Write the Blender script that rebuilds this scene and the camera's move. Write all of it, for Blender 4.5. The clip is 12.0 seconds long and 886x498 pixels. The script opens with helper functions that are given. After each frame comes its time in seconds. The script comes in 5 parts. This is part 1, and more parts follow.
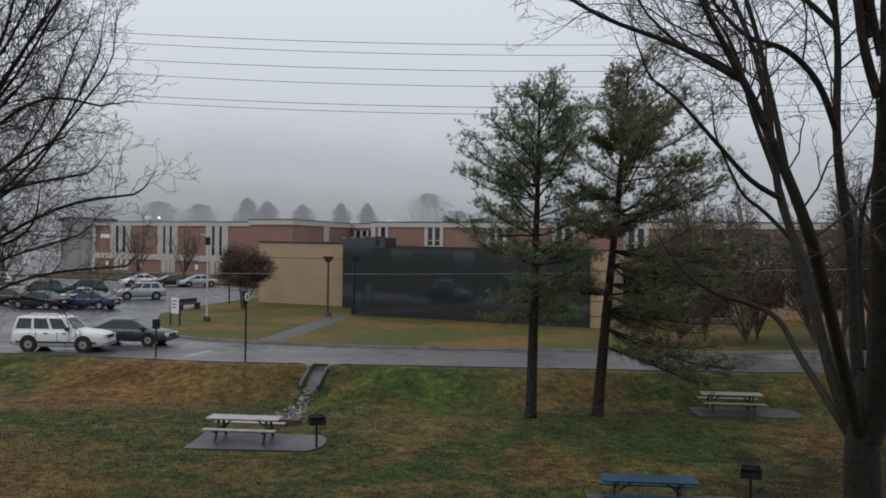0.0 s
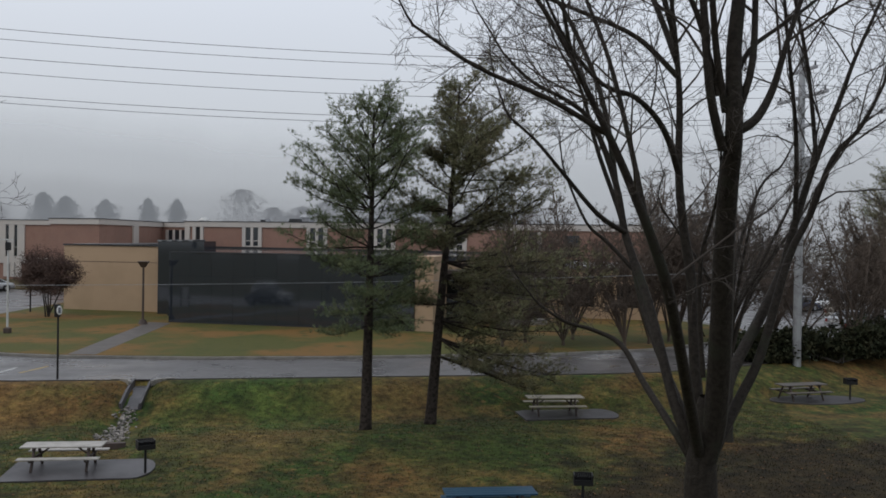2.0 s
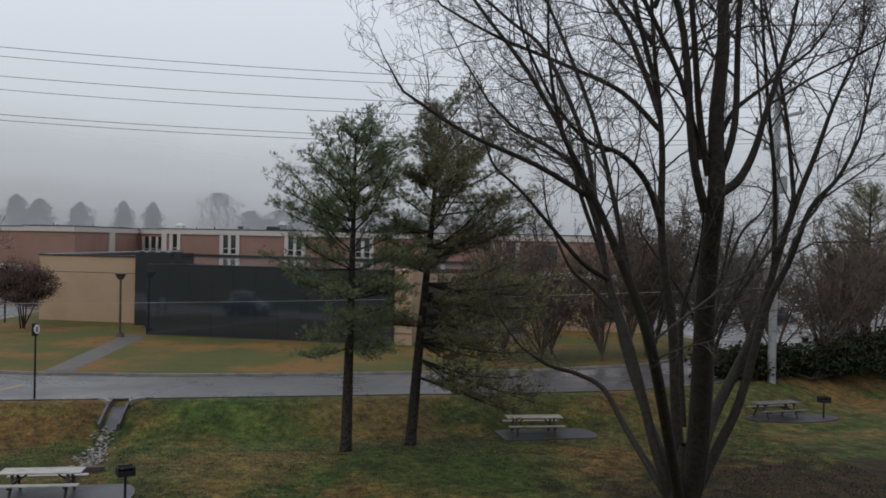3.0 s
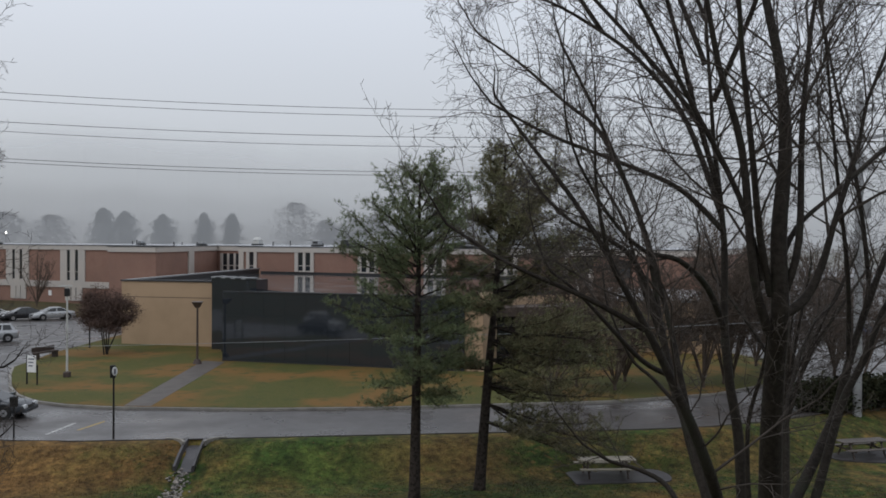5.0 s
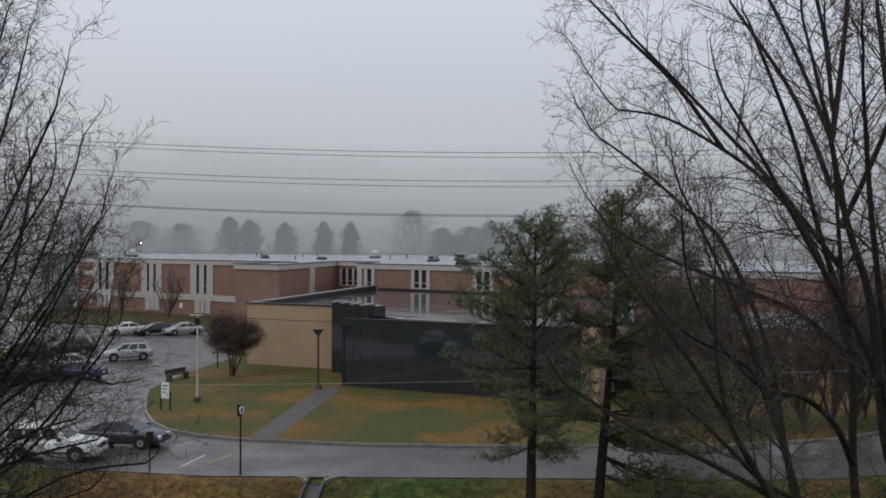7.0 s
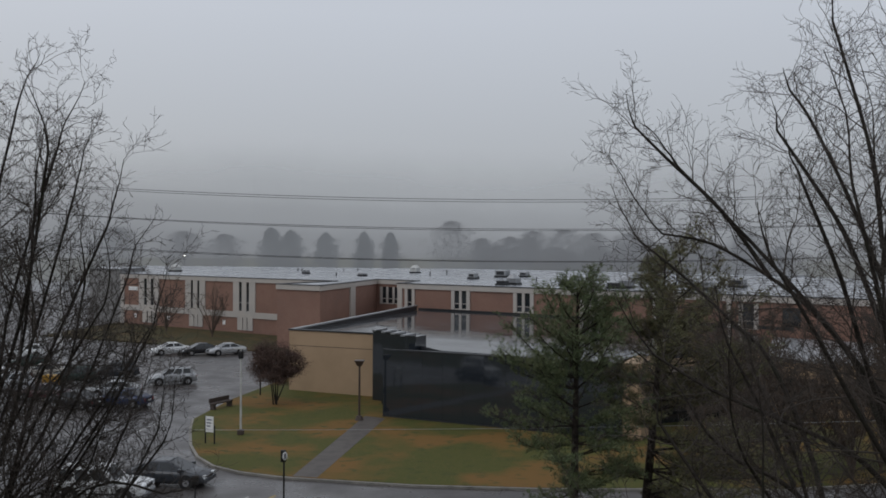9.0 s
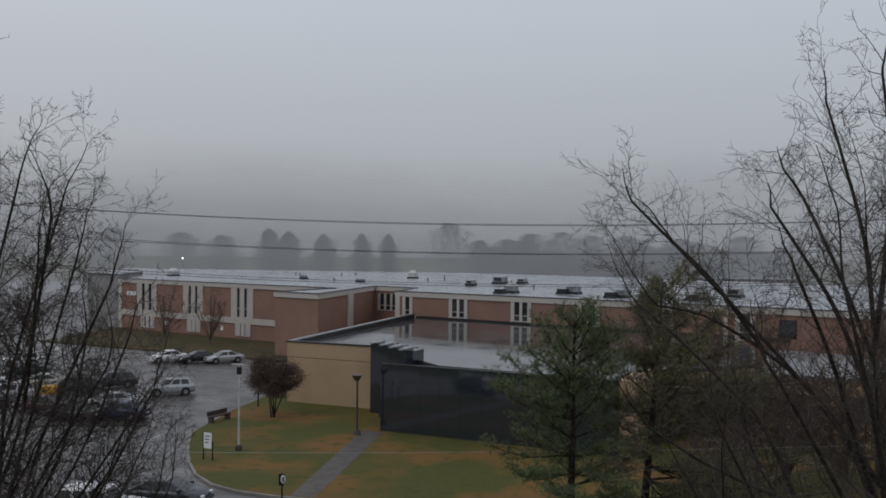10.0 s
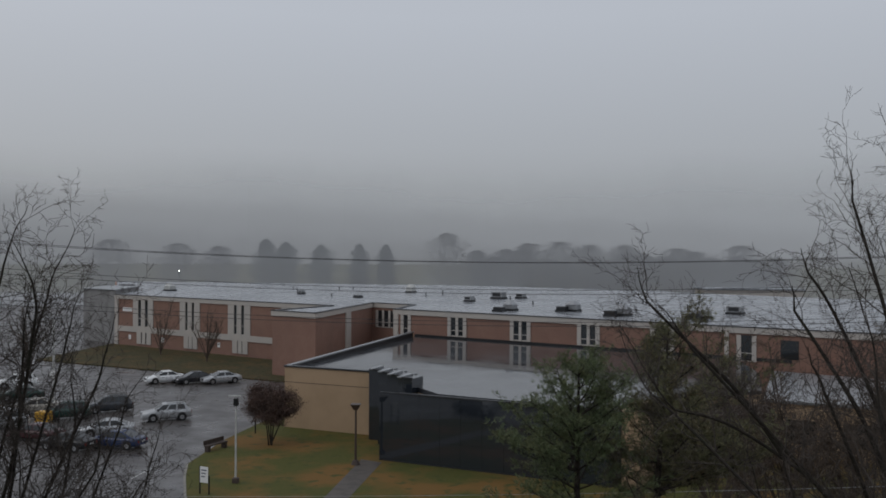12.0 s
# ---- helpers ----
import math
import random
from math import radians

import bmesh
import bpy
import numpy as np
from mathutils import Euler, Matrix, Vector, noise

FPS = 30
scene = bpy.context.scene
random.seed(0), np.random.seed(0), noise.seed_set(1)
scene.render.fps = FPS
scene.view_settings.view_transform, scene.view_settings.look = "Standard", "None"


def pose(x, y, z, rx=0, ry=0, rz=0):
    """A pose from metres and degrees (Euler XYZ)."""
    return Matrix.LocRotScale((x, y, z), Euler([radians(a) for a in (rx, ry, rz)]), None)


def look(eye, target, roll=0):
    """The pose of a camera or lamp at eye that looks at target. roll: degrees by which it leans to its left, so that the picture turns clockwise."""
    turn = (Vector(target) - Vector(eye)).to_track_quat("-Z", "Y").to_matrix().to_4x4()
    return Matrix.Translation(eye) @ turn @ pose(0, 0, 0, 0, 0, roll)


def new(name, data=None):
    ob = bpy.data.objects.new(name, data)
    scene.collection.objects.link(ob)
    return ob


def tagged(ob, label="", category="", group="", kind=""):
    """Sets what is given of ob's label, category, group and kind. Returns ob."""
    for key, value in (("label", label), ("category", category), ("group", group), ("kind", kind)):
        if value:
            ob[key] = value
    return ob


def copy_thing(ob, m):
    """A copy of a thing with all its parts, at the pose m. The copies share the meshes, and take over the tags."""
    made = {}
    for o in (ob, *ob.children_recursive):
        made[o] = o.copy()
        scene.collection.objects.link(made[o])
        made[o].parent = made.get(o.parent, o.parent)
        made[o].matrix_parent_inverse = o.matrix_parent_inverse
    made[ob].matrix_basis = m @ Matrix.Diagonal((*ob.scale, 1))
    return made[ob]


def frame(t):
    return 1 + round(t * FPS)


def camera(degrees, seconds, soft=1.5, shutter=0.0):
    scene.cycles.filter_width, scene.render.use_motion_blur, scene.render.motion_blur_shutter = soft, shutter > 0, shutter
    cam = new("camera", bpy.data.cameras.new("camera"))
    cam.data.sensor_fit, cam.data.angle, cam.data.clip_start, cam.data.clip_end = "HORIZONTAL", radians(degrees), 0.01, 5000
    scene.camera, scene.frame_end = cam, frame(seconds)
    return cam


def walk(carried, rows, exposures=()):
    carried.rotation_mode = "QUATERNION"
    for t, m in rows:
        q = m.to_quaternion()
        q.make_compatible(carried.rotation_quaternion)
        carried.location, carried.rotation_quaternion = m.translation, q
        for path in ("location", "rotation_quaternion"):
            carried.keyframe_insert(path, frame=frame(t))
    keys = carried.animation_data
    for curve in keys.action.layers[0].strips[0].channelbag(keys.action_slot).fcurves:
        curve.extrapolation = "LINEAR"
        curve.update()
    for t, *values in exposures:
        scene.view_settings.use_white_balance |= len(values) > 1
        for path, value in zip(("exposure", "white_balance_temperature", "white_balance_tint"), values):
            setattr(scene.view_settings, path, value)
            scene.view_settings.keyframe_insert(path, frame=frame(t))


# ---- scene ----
cam = camera(52.7, 12.0, soft=1.7)
PATH = [
    (0, (0.697, 0.164, 5.689), (0.64, 2.163, 5.672), 0.9),
    (0.5, (0.63, 0.201, 5.898), (0.69, 2.2, 5.879), 0.8),
    (1, (0.443, 0.231, 6.05), (0.622, 2.223, 6.027), 0.6),
    (1.5, (0.141, 0.286, 6.135), (0.45, 2.262, 6.113), 0.7),
    (2, (-0.092, 0.247, 6.321), (0.264, 2.215, 6.299), 0.9),
    (2.5, (-0.22, 0.19, 6.648), (0.162, 2.153, 6.627), 1.0),
    (3, (-0.283, 0.118, 7.097), (0.123, 2.076, 7.081), 1.2),
    (5, (0.12, 0.374, 8.787), (0.36, 2.36, 8.77), 0.3),
    (5.5, (0.128, 0.32, 9.261), (0.323, 2.311, 9.245), 0.3),
    (6, (0.122, 0.278, 9.751), (0.257, 2.273, 9.736), 0.3),
    (6.5, (0.089, 0.188, 10.248), (0.139, 2.187, 10.232), 0.3),
    (7, (0.065, 0.167, 10.755), (0.049, 2.167, 10.74), 0.3),
    (9, (-0.035, 0.052, 12.8), (-0.139, 2.049, 12.793), 0.3),
    (9.5, (-0.095, -0.069, 13.55), (-0.194, 1.928, 13.541), 0.5),
    (10, (-0.046, -0.152, 14.046), (-0.145, 1.846, 14.035), 0.5),
    (10.5, (-0.076, -0.135, 14.528), (-0.173, 1.862, 14.518), 0.5),
    (11, (-0.218, 0.055, 14.924), (-0.313, 2.053, 14.918), 0.6),
    (11.5, (-0.382, 0.188, 15.387), (-0.475, 2.186, 15.383), 0.8),
    (12, (-0.228, 0.616, 15.636), (-0.321, 2.614, 15.636), 0.3),
]
walk(cam, [(t, look(*r)) for t, *r in PATH],
     exposures=[(0, 0.26), (2.5, 0.29), (5.5, 0.28), (7, 0.12), (9.5, -0.12), (12, -0.28)])
# ---- world and light ----
world = bpy.data.worlds.new("overcast_sky")
scene.world = world
world.use_nodes = True
wn, wl = world.node_tree.nodes, world.node_tree.links
wn.clear()
w_out, w_bg = wn.new("ShaderNodeOutputWorld"), wn.new("ShaderNodeBackground")
w_sky = wn.new("ShaderNodeTexSky")
w_sky.sky_type, w_sky.sun_disc = "NISHITA", False
w_sky.sun_elevation, w_sky.sun_rotation = radians(38), radians(-60)
w_sky.air_density, w_sky.dust_density = 1.0, 4.0
w_tc, w_sep, w_ramp = wn.new("ShaderNodeTexCoord"), wn.new("ShaderNodeSeparateXYZ"), wn.new("ShaderNodeValToRGB")
w_mul, w_mix = wn.new("ShaderNodeVectorMath"), wn.new("ShaderNodeMix")
w_mul.operation = "SCALE"
w_mul.inputs["Scale"].default_value = 0.06
w_mix.data_type = "RGBA"
w_mix.inputs["Factor"].default_value = 0.90
wl.new(w_tc.outputs["Generated"], w_sep.inputs[0])
wl.new(w_sep.outputs["Z"], w_ramp.inputs["Fac"])
els = w_ramp.color_ramp.elements
els[0].position, els[0].color = 0.0, (0.36, 0.38, 0.405, 1)
els[1].position, els[1].color = 1.0, (0.66, 0.70, 0.78, 1)
for p, c in ((0.05, (0.41, 0.435, 0.465, 1)), (0.11, (0.49, 0.52, 0.565, 1)), (0.25, (0.60, 0.64, 0.71, 1))):
    e = els.new(p)
    e.color = c
wl.new(w_sky.outputs[0], w_mul.inputs[0])
wl.new(w_mul.outputs["Vector"], w_mix.inputs["A"])
wl.new(w_ramp.outputs["Color"], w_mix.inputs["B"])
wl.new(w_mix.outputs["Result"], w_bg.inputs["Color"])
w_bg.inputs["Strength"].default_value = 1.0
wl.new(w_bg.outputs[0], w_out.inputs[0])

sun = new("sun", bpy.data.lights.new("sun", "SUN"))
sun.data.energy, sun.data.angle, sun.data.color = 0.5, radians(40), (1.0, 0.97, 0.93)
sun.matrix_world = look((0, 0, 60), (40, 30, 0))


# ---- materials ----
def mat(name, colour, rough=0.7, metal=0.0, spots=(), bump=0.0, bump_scale=20.0, rough_var=0.0, vary=0.0, spec=0.5):
    """A surface: base colour, then noise layers (scale, colour, low, high, detail), relief and gloss variation, in object metres."""
    m = bpy.data.materials.new(name)
    m.use_nodes = True
    n, l = m.node_tree.nodes, m.node_tree.links
    b = n["Principled BSDF"]
    b.inputs["Roughness"].default_value, b.inputs["Metallic"].default_value = rough, metal
    b.inputs["Specular IOR Level"].default_value = spec
    b.inputs["Base Color"].default_value = (*colour, 1)
    tc = n.new("ShaderNodeNewGeometry")
    pos = tc.outputs["Position"]
    last = None
    for scale, col, lo, hi, detail in spots:
        tex, rng, mix = n.new("ShaderNodeTexNoise"), n.new("ShaderNodeMapRange"), n.new("ShaderNodeMix")
        tex.inputs["Scale"].default_value, tex.inputs["Detail"].default_value = scale, detail
        l.new(pos, tex.inputs["Vector"])
        rng.inputs["From Min"].default_value, rng.inputs["From Max"].default_value = lo, hi
        l.new(tex.outputs["Fac"], rng.inputs["Value"])
        mix.data_type = "RGBA"
        mix.inputs["A"].default_value, mix.inputs["B"].default_value = (*colour, 1), (*col, 1)
        if last:
            l.new(last, mix.inputs["A"])
        l.new(rng.outputs["Result"], mix.inputs["Factor"])
        last = mix.outputs["Result"]
    if vary:
        info, rng, hsv = n.new("ShaderNodeObjectInfo"), n.new("ShaderNodeMapRange"), n.new("ShaderNodeHueSaturation")
        rng.inputs["To Min"].default_value, rng.inputs["To Max"].default_value = 1 - vary, 1 + vary
        l.new(info.outputs["Random"], rng.inputs["Value"])
        l.new(rng.outputs["Result"], hsv.inputs["Value"])
        hsv.inputs["Color"].default_value = (*colour, 1)
        if last:
            l.new(last, hsv.inputs["Color"])
        last = hsv.outputs["Color"]
    if last:
        l.new(last, b.inputs["Base Color"])
    if bump or rough_var:
        tex = n.new("ShaderNodeTexNoise")
        tex.inputs["Scale"].default_value, tex.inputs["Detail"].default_value = bump_scale, 4
        l.new(pos, tex.inputs["Vector"])
        if bump:
            bp = n.new("ShaderNodeBump")
            bp.inputs["Strength"].default_value, bp.inputs["Distance"].default_value = bump, 0.02
            l.new(tex.outputs["Fac"], bp.inputs["Height"])
            l.new(bp.outputs["Normal"], b.inputs["Normal"])
        if rough_var:
            big, rng = n.new("ShaderNodeTexNoise"), n.new("ShaderNodeMapRange")
            big.inputs["Scale"].default_value, big.inputs["Detail"].default_value = 0.35, 5
            l.new(pos, big.inputs["Vector"])
            rng.inputs["From Min"].default_value, rng.inputs["From Max"].default_value = 0.35, 0.65
            rng.inputs["To Min"].default_value, rng.inputs["To Max"].default_value = max(0.02, rough - rough_var), rough + rough_var
            l.new(big.outputs["Fac"], rng.inputs["Value"])
            l.new(rng.outputs["Result"], b.inputs["Roughness"])
    return m


GRASS = mat("winter_grass", (0.044, 0.051, 0.012), 0.9,
            spots=((0.10, (0.118, 0.066, 0.021), 0.51, 0.60, 7), (0.26, (0.029, 0.050, 0.009), 0.52, 0.60, 6), (0.55, (0.105, 0.072, 0.022), 0.54, 0.64, 6),
                   (1.6, (0.080, 0.066, 0.017), 0.52, 0.66, 6), (4.0, (0.115, 0.074, 0.024), 0.57, 0.70, 5), (7.0, (0.018, 0.026, 0.007), 0.54, 0.72, 4)), spec=0.2, bump=0.9, bump_scale=14)


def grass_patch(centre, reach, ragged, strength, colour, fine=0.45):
    """A ragged patch of another colour on the grass."""
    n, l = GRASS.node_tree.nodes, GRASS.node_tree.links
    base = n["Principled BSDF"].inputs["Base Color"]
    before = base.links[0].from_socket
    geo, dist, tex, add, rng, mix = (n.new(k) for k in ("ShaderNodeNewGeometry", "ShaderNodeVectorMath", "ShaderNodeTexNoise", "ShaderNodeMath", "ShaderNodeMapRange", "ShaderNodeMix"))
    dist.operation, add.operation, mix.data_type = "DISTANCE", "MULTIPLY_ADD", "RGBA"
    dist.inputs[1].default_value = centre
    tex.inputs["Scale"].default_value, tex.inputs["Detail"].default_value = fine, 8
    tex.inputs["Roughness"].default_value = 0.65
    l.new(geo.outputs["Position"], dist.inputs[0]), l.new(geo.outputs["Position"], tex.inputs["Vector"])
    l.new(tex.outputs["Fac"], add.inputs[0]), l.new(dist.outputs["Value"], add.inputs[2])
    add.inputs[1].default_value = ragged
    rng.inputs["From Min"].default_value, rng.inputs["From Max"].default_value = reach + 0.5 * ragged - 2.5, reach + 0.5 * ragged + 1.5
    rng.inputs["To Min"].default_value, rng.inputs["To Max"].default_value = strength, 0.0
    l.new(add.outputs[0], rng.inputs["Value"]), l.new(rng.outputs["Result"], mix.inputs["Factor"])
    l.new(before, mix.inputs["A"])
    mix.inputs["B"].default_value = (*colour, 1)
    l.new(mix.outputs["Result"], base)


grass_patch((-0.8, 38.2, -0.6), 3.8, 9.0, 0.75, (0.034, 0.072, 0.012))
grass_patch((7.5, 31.5, -1.1), 4.0, 9.0, 0.7, (0.026, 0.046, 0.009))
grass_patch((-13.0, 39.5, -0.5), 4.5, 10.0, 0.8, (0.145, 0.078, 0.027))
grass_patch((5.0, 38.8, -0.5), 2.4, 8.0, 0.7, (0.15, 0.085, 0.03))
grass_patch((-1.0, 33.2, -1.1), 2.4, 9.0, 0.72, (0.145, 0.098, 0.033), 0.8)
# The widest patch, a near-black brown to the right of the maple.
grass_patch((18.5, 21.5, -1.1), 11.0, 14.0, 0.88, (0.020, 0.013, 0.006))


def grass_tufts(*layers):
    """Lighter and darker tufts over all the growth."""
    n, l = GRASS.node_tree.nodes, GRASS.node_tree.links
    base = n["Principled BSDF"].inputs["Base Color"]
    for scale, low, high in layers:
        before = base.links[0].from_socket
        geo, tex, rng, hsv = (n.new(k) for k in ("ShaderNodeNewGeometry", "ShaderNodeTexNoise", "ShaderNodeMapRange", "ShaderNodeHueSaturation"))
        tex.inputs["Scale"].default_value, tex.inputs["Detail"].default_value = scale, 6
        l.new(geo.outputs["Position"], tex.inputs["Vector"])
        rng.inputs["From Min"].default_value, rng.inputs["From Max"].default_value = 0.33, 0.67
        rng.inputs["To Min"].default_value, rng.inputs["To Max"].default_value = low, high
        l.new(tex.outputs["Fac"], rng.inputs["Value"]), l.new(rng.outputs["Result"], hsv.inputs["Value"])
        l.new(before, hsv.inputs["Color"])
        l.new(hsv.outputs["Color"], base)


grass_tufts((0.9, 0.66, 1.36), (3.0, 0.58, 1.44), (9.0, 0.78, 1.24))
LAWN = mat("dry_lawn", (0.074, 0.078, 0.020), 0.9, spec=0.2,
           spots=((0.16, (0.165, 0.092, 0.028), 0.46, 0.60, 5), (1.1, (0.055, 0.066, 0.02), 0.55, 0.7, 4),
                  (9.0, (0.14, 0.095, 0.04), 0.55, 0.75, 3)), bump=0.6, bump_scale=16)
VERGE = mat("rough_brown_grass", (0.058, 0.050, 0.022), 0.9, spec=0.2, spots=((0.3, (0.085, 0.058, 0.024), 0.45, 0.6, 6), (2.0, (0.032, 0.034, 0.014), 0.5, 0.65, 5)), bump=0.8, bump_scale=10)
GREY_RENDER = mat("grey_render", (0.25, 0.245, 0.24), 0.85, spots=((0.5, (0.19, 0.185, 0.18), 0.45, 0.62, 5),), bump=0.1, bump_scale=20)
ASPHALT = mat("wet_asphalt", (0.064, 0.058, 0.056), 0.36, spots=((0.25, (0.086, 0.079, 0.076), 0.4, 0.65, 5), (40, (0.09, 0.09, 0.09), 0.6, 0.75, 2)),
              bump=0.12, bump_scale=60, rough_var=0.14)
CONCRETE = mat("wet_concrete", (0.23, 0.215, 0.19), 0.6, spots=((1.2, (0.15, 0.14, 0.125), 0.45, 0.65, 5), (25, (0.28, 0.27, 0.24), 0.55, 0.7, 2)), bump=0.2, bump_scale=40)
SLAB = mat("damp_slab", (0.056, 0.052, 0.055), 0.45, spots=((1.5, (0.038, 0.035, 0.037), 0.45, 0.62, 5),), bump=0.15, bump_scale=40, rough_var=0.12)
PATHWAY = mat("path_concrete", (0.082, 0.070, 0.060), 0.6, spots=((1.5, (0.058, 0.049, 0.042), 0.45, 0.62, 5),), bump=0.15, bump_scale=40)
TAN = mat("tan_panel", (0.42, 0.295, 0.185), 0.8, spots=((0.5, (0.37, 0.26, 0.16), 0.42, 0.65, 5), (30, (0.40, 0.28, 0.18), 0.55, 0.7, 2)), bump=0.2, bump_scale=30)
BRICK = mat("red_brick", (0.262, 0.150, 0.112), 0.85, spots=((0.25, (0.215, 0.125, 0.095), 0.42, 0.62, 6), (0.9, (0.235, 0.13, 0.097), 0.42, 0.65, 5), (14, (0.30, 0.178, 0.138), 0.52, 0.7, 2)), bump=0.3, bump_scale=20)
BAND = mat("pale_fascia", (0.48, 0.44, 0.40), 0.7, spots=((0.8, (0.45, 0.42, 0.39), 0.45, 0.65, 5),), bump=0.1, bump_scale=20)
ROOFING = mat("wet_roof", (0.062, 0.066, 0.072), 0.07, spots=((0.2, (0.04, 0.042, 0.047), 0.45, 0.6, 5),), bump=0.02, bump_scale=5, rough_var=0.05, spec=0.28)
ROOF_PALE = mat("pale_wet_roof", (0.27, 0.285, 0.305), 0.26, spots=((0.12, (0.19, 0.20, 0.215), 0.42, 0.58, 6), (0.9, (0.31, 0.325, 0.345), 0.55, 0.68, 5)), bump=0.05, bump_scale=5, rough_var=0.12)
GLASS_DARK = mat("dark_mirror_glass", (0.022, 0.027, 0.034), 0.06, spec=1.0)
DARK_TRIM = mat("black_metal", (0.02, 0.021, 0.023), 0.45)
COPING = mat("grey_metal_coping", (0.30, 0.31, 0.32), 0.35, 0.6)
WINDOW = mat("window_glass", (0.02, 0.024, 0.028), 0.06, spec=0.7)
BARK = mat("wet_bark", (0.040, 0.034, 0.028), 0.7, spots=((14, (0.025, 0.021, 0.018), 0.42, 0.62, 5), (2, (0.034, 0.034, 0.025), 0.58, 0.7, 3)), bump=0.8, bump_scale=30, spec=0.15)
TWIG = mat("wet_twig", (0.070, 0.059, 0.052), 0.75, spec=0.15)
PINE_BARK = mat("pine_bark", (0.048, 0.039, 0.033), 0.85, spots=((8, (0.02, 0.016, 0.014), 0.45, 0.6, 5),), bump=0.9, bump_scale=25, spec=0.12)


# ---- builders ----
def part(name, bm, material, parent=None, label=""):
    me = bpy.data.meshes.new(name)
    bm.to_mesh(me)
    bm.free()
    for m in material if isinstance(material, (list, tuple)) else (material,):
        me.materials.append(m)
    ob = new(name, me)
    if parent:
        ob.parent = parent
    return tagged(ob, label)


def raw(name, verts, faces, material, parent=None, smooth=False):
    me = bpy.data.meshes.new(name)
    me.from_pydata(verts, [], faces)
    me.materials.append(material)
    if smooth:
        me.polygons.foreach_set("use_smooth", [True] * len(me.polygons))
    me.update()
    ob = new(name, me)
    if parent:
        ob.parent = parent
    return ob


def empty(name, m, label, category, group=""):
    ob = new(name)
    ob.matrix_world = m
    return tagged(ob, label, category, group)


def box(bm, x0, x1, y0, y1, z0, z1, bevel=0.0):
    r = bmesh.ops.create_cube(bm, size=1)
    bmesh.ops.scale(bm, vec=(x1 - x0, y1 - y0, z1 - z0), verts=r["verts"])
    bmesh.ops.translate(bm, vec=((x0 + x1) / 2, (y0 + y1) / 2, (z0 + z1) / 2), verts=r["verts"])
    if bevel:
        bmesh.ops.bevel(bm, geom=list({e for v in r["verts"] for e in v.link_edges}), offset=bevel, segments=2, affect="EDGES", profile=0.5)
    return bm


def boxed(x0, x1, y0, y1, z0, z1, bevel=0.0):
    return box(bmesh.new(), x0, x1, y0, y1, z0, z1, bevel)


def rod(bm, a, b, r0, r1=None, sides=10):
    a, b = Vector(a), Vector(b)
    d = b - a
    m = Matrix.Translation((a + b) / 2) @ d.to_track_quat("Z", "Y").to_matrix().to_4x4()
    bmesh.ops.create_cone(bm, cap_ends=True, segments=sides, radius1=r0, radius2=r0 if r1 is None else r1, depth=d.length, matrix=m)
    return bm


def prism(points, z0, z1, bevel=0.0):
    """An upright block over a plan outline."""
    bm = bmesh.new()
    low = [bm.verts.new((x, y, z0)) for x, y in points]
    high = [bm.verts.new((x, y, z1)) for x, y in points]
    bm.faces.new(high)
    bm.faces.new(low[::-1])
    k = len(points)
    for i in range(k):
        bm.faces.new((low[i], low[(i + 1) % k], high[(i + 1) % k], high[i]))
    bmesh.ops.recalc_face_normals(bm, faces=bm.faces)
    return bm


def wall_frame(p, q):
    """A pose at p (x, y) whose x axis runs to q and whose -y axis faces the outside; and the length."""
    d = Vector((q[0] - p[0], q[1] - p[1]))
    return pose(p[0], p[1], 0, 0, 0, math.degrees(math.atan2(d.y, d.x))), d.length


def wpart(name, bm, material, parent, label=""):
    """A part whose mesh is given in world metres."""
    ob = part(name, bm, material, parent, label)
    ob.matrix_parent_inverse = parent.matrix_basis.inverted()
    return ob


def moved(bm, m):
    bm.transform(m)
    return bm


PAINT_WHITE = mat("white_paint", (0.72, 0.73, 0.73), 0.3, spots=((3, (0.62, 0.63, 0.62), 0.5, 0.7, 4),))
PLANK = mat("weathered_plank", (0.40, 0.38, 0.35), 0.6, spots=((2.5, (0.30, 0.28, 0.25), 0.45, 0.65, 5), (30, (0.46, 0.44, 0.41), 0.5, 0.7, 3)), bump=0.25, bump_scale=40, vary=0.12)
PLANK_DARK = mat("dark_wet_plank", (0.10, 0.085, 0.075), 0.5, spots=((2.5, (0.07, 0.06, 0.05), 0.45, 0.65, 5),), bump=0.25, bump_scale=40, vary=0.15)
PLANK_TAN = mat("worn_tan_plank", (0.27, 0.24, 0.185), 0.6, spots=((2.5, (0.19, 0.165, 0.125), 0.45, 0.65, 5), (30, (0.31, 0.28, 0.22), 0.5, 0.7, 3)), bump=0.25, bump_scale=40, vary=0.15)
PLANK_BLUE = mat("blue_painted_plank", (0.006, 0.045, 0.085), 0.4, spots=((4, (0.008, 0.058, 0.10), 0.5, 0.7, 4),), bump=0.1, bump_scale=40, vary=0.08)
FRAME_BROWN = mat("brown_timber", (0.07, 0.05, 0.042), 0.7, spots=((5, (0.05, 0.036, 0.03), 0.45, 0.65, 4),), bump=0.3, bump_scale=30)
IRON = mat("black_iron", (0.012, 0.012, 0.013), 0.55, 0.3, spots=((9, (0.03, 0.02, 0.015), 0.6, 0.75, 4),), bump=0.2, bump_scale=50)
ROCK = mat("pale_rock", (0.20, 0.18, 0.16), 0.7, spots=((5, (0.16, 0.15, 0.14), 0.45, 0.65, 4),), bump=0.5, bump_scale=20, vary=0.75)
TYRE = mat("tyre_rubber", (0.012, 0.012, 0.012), 0.75)
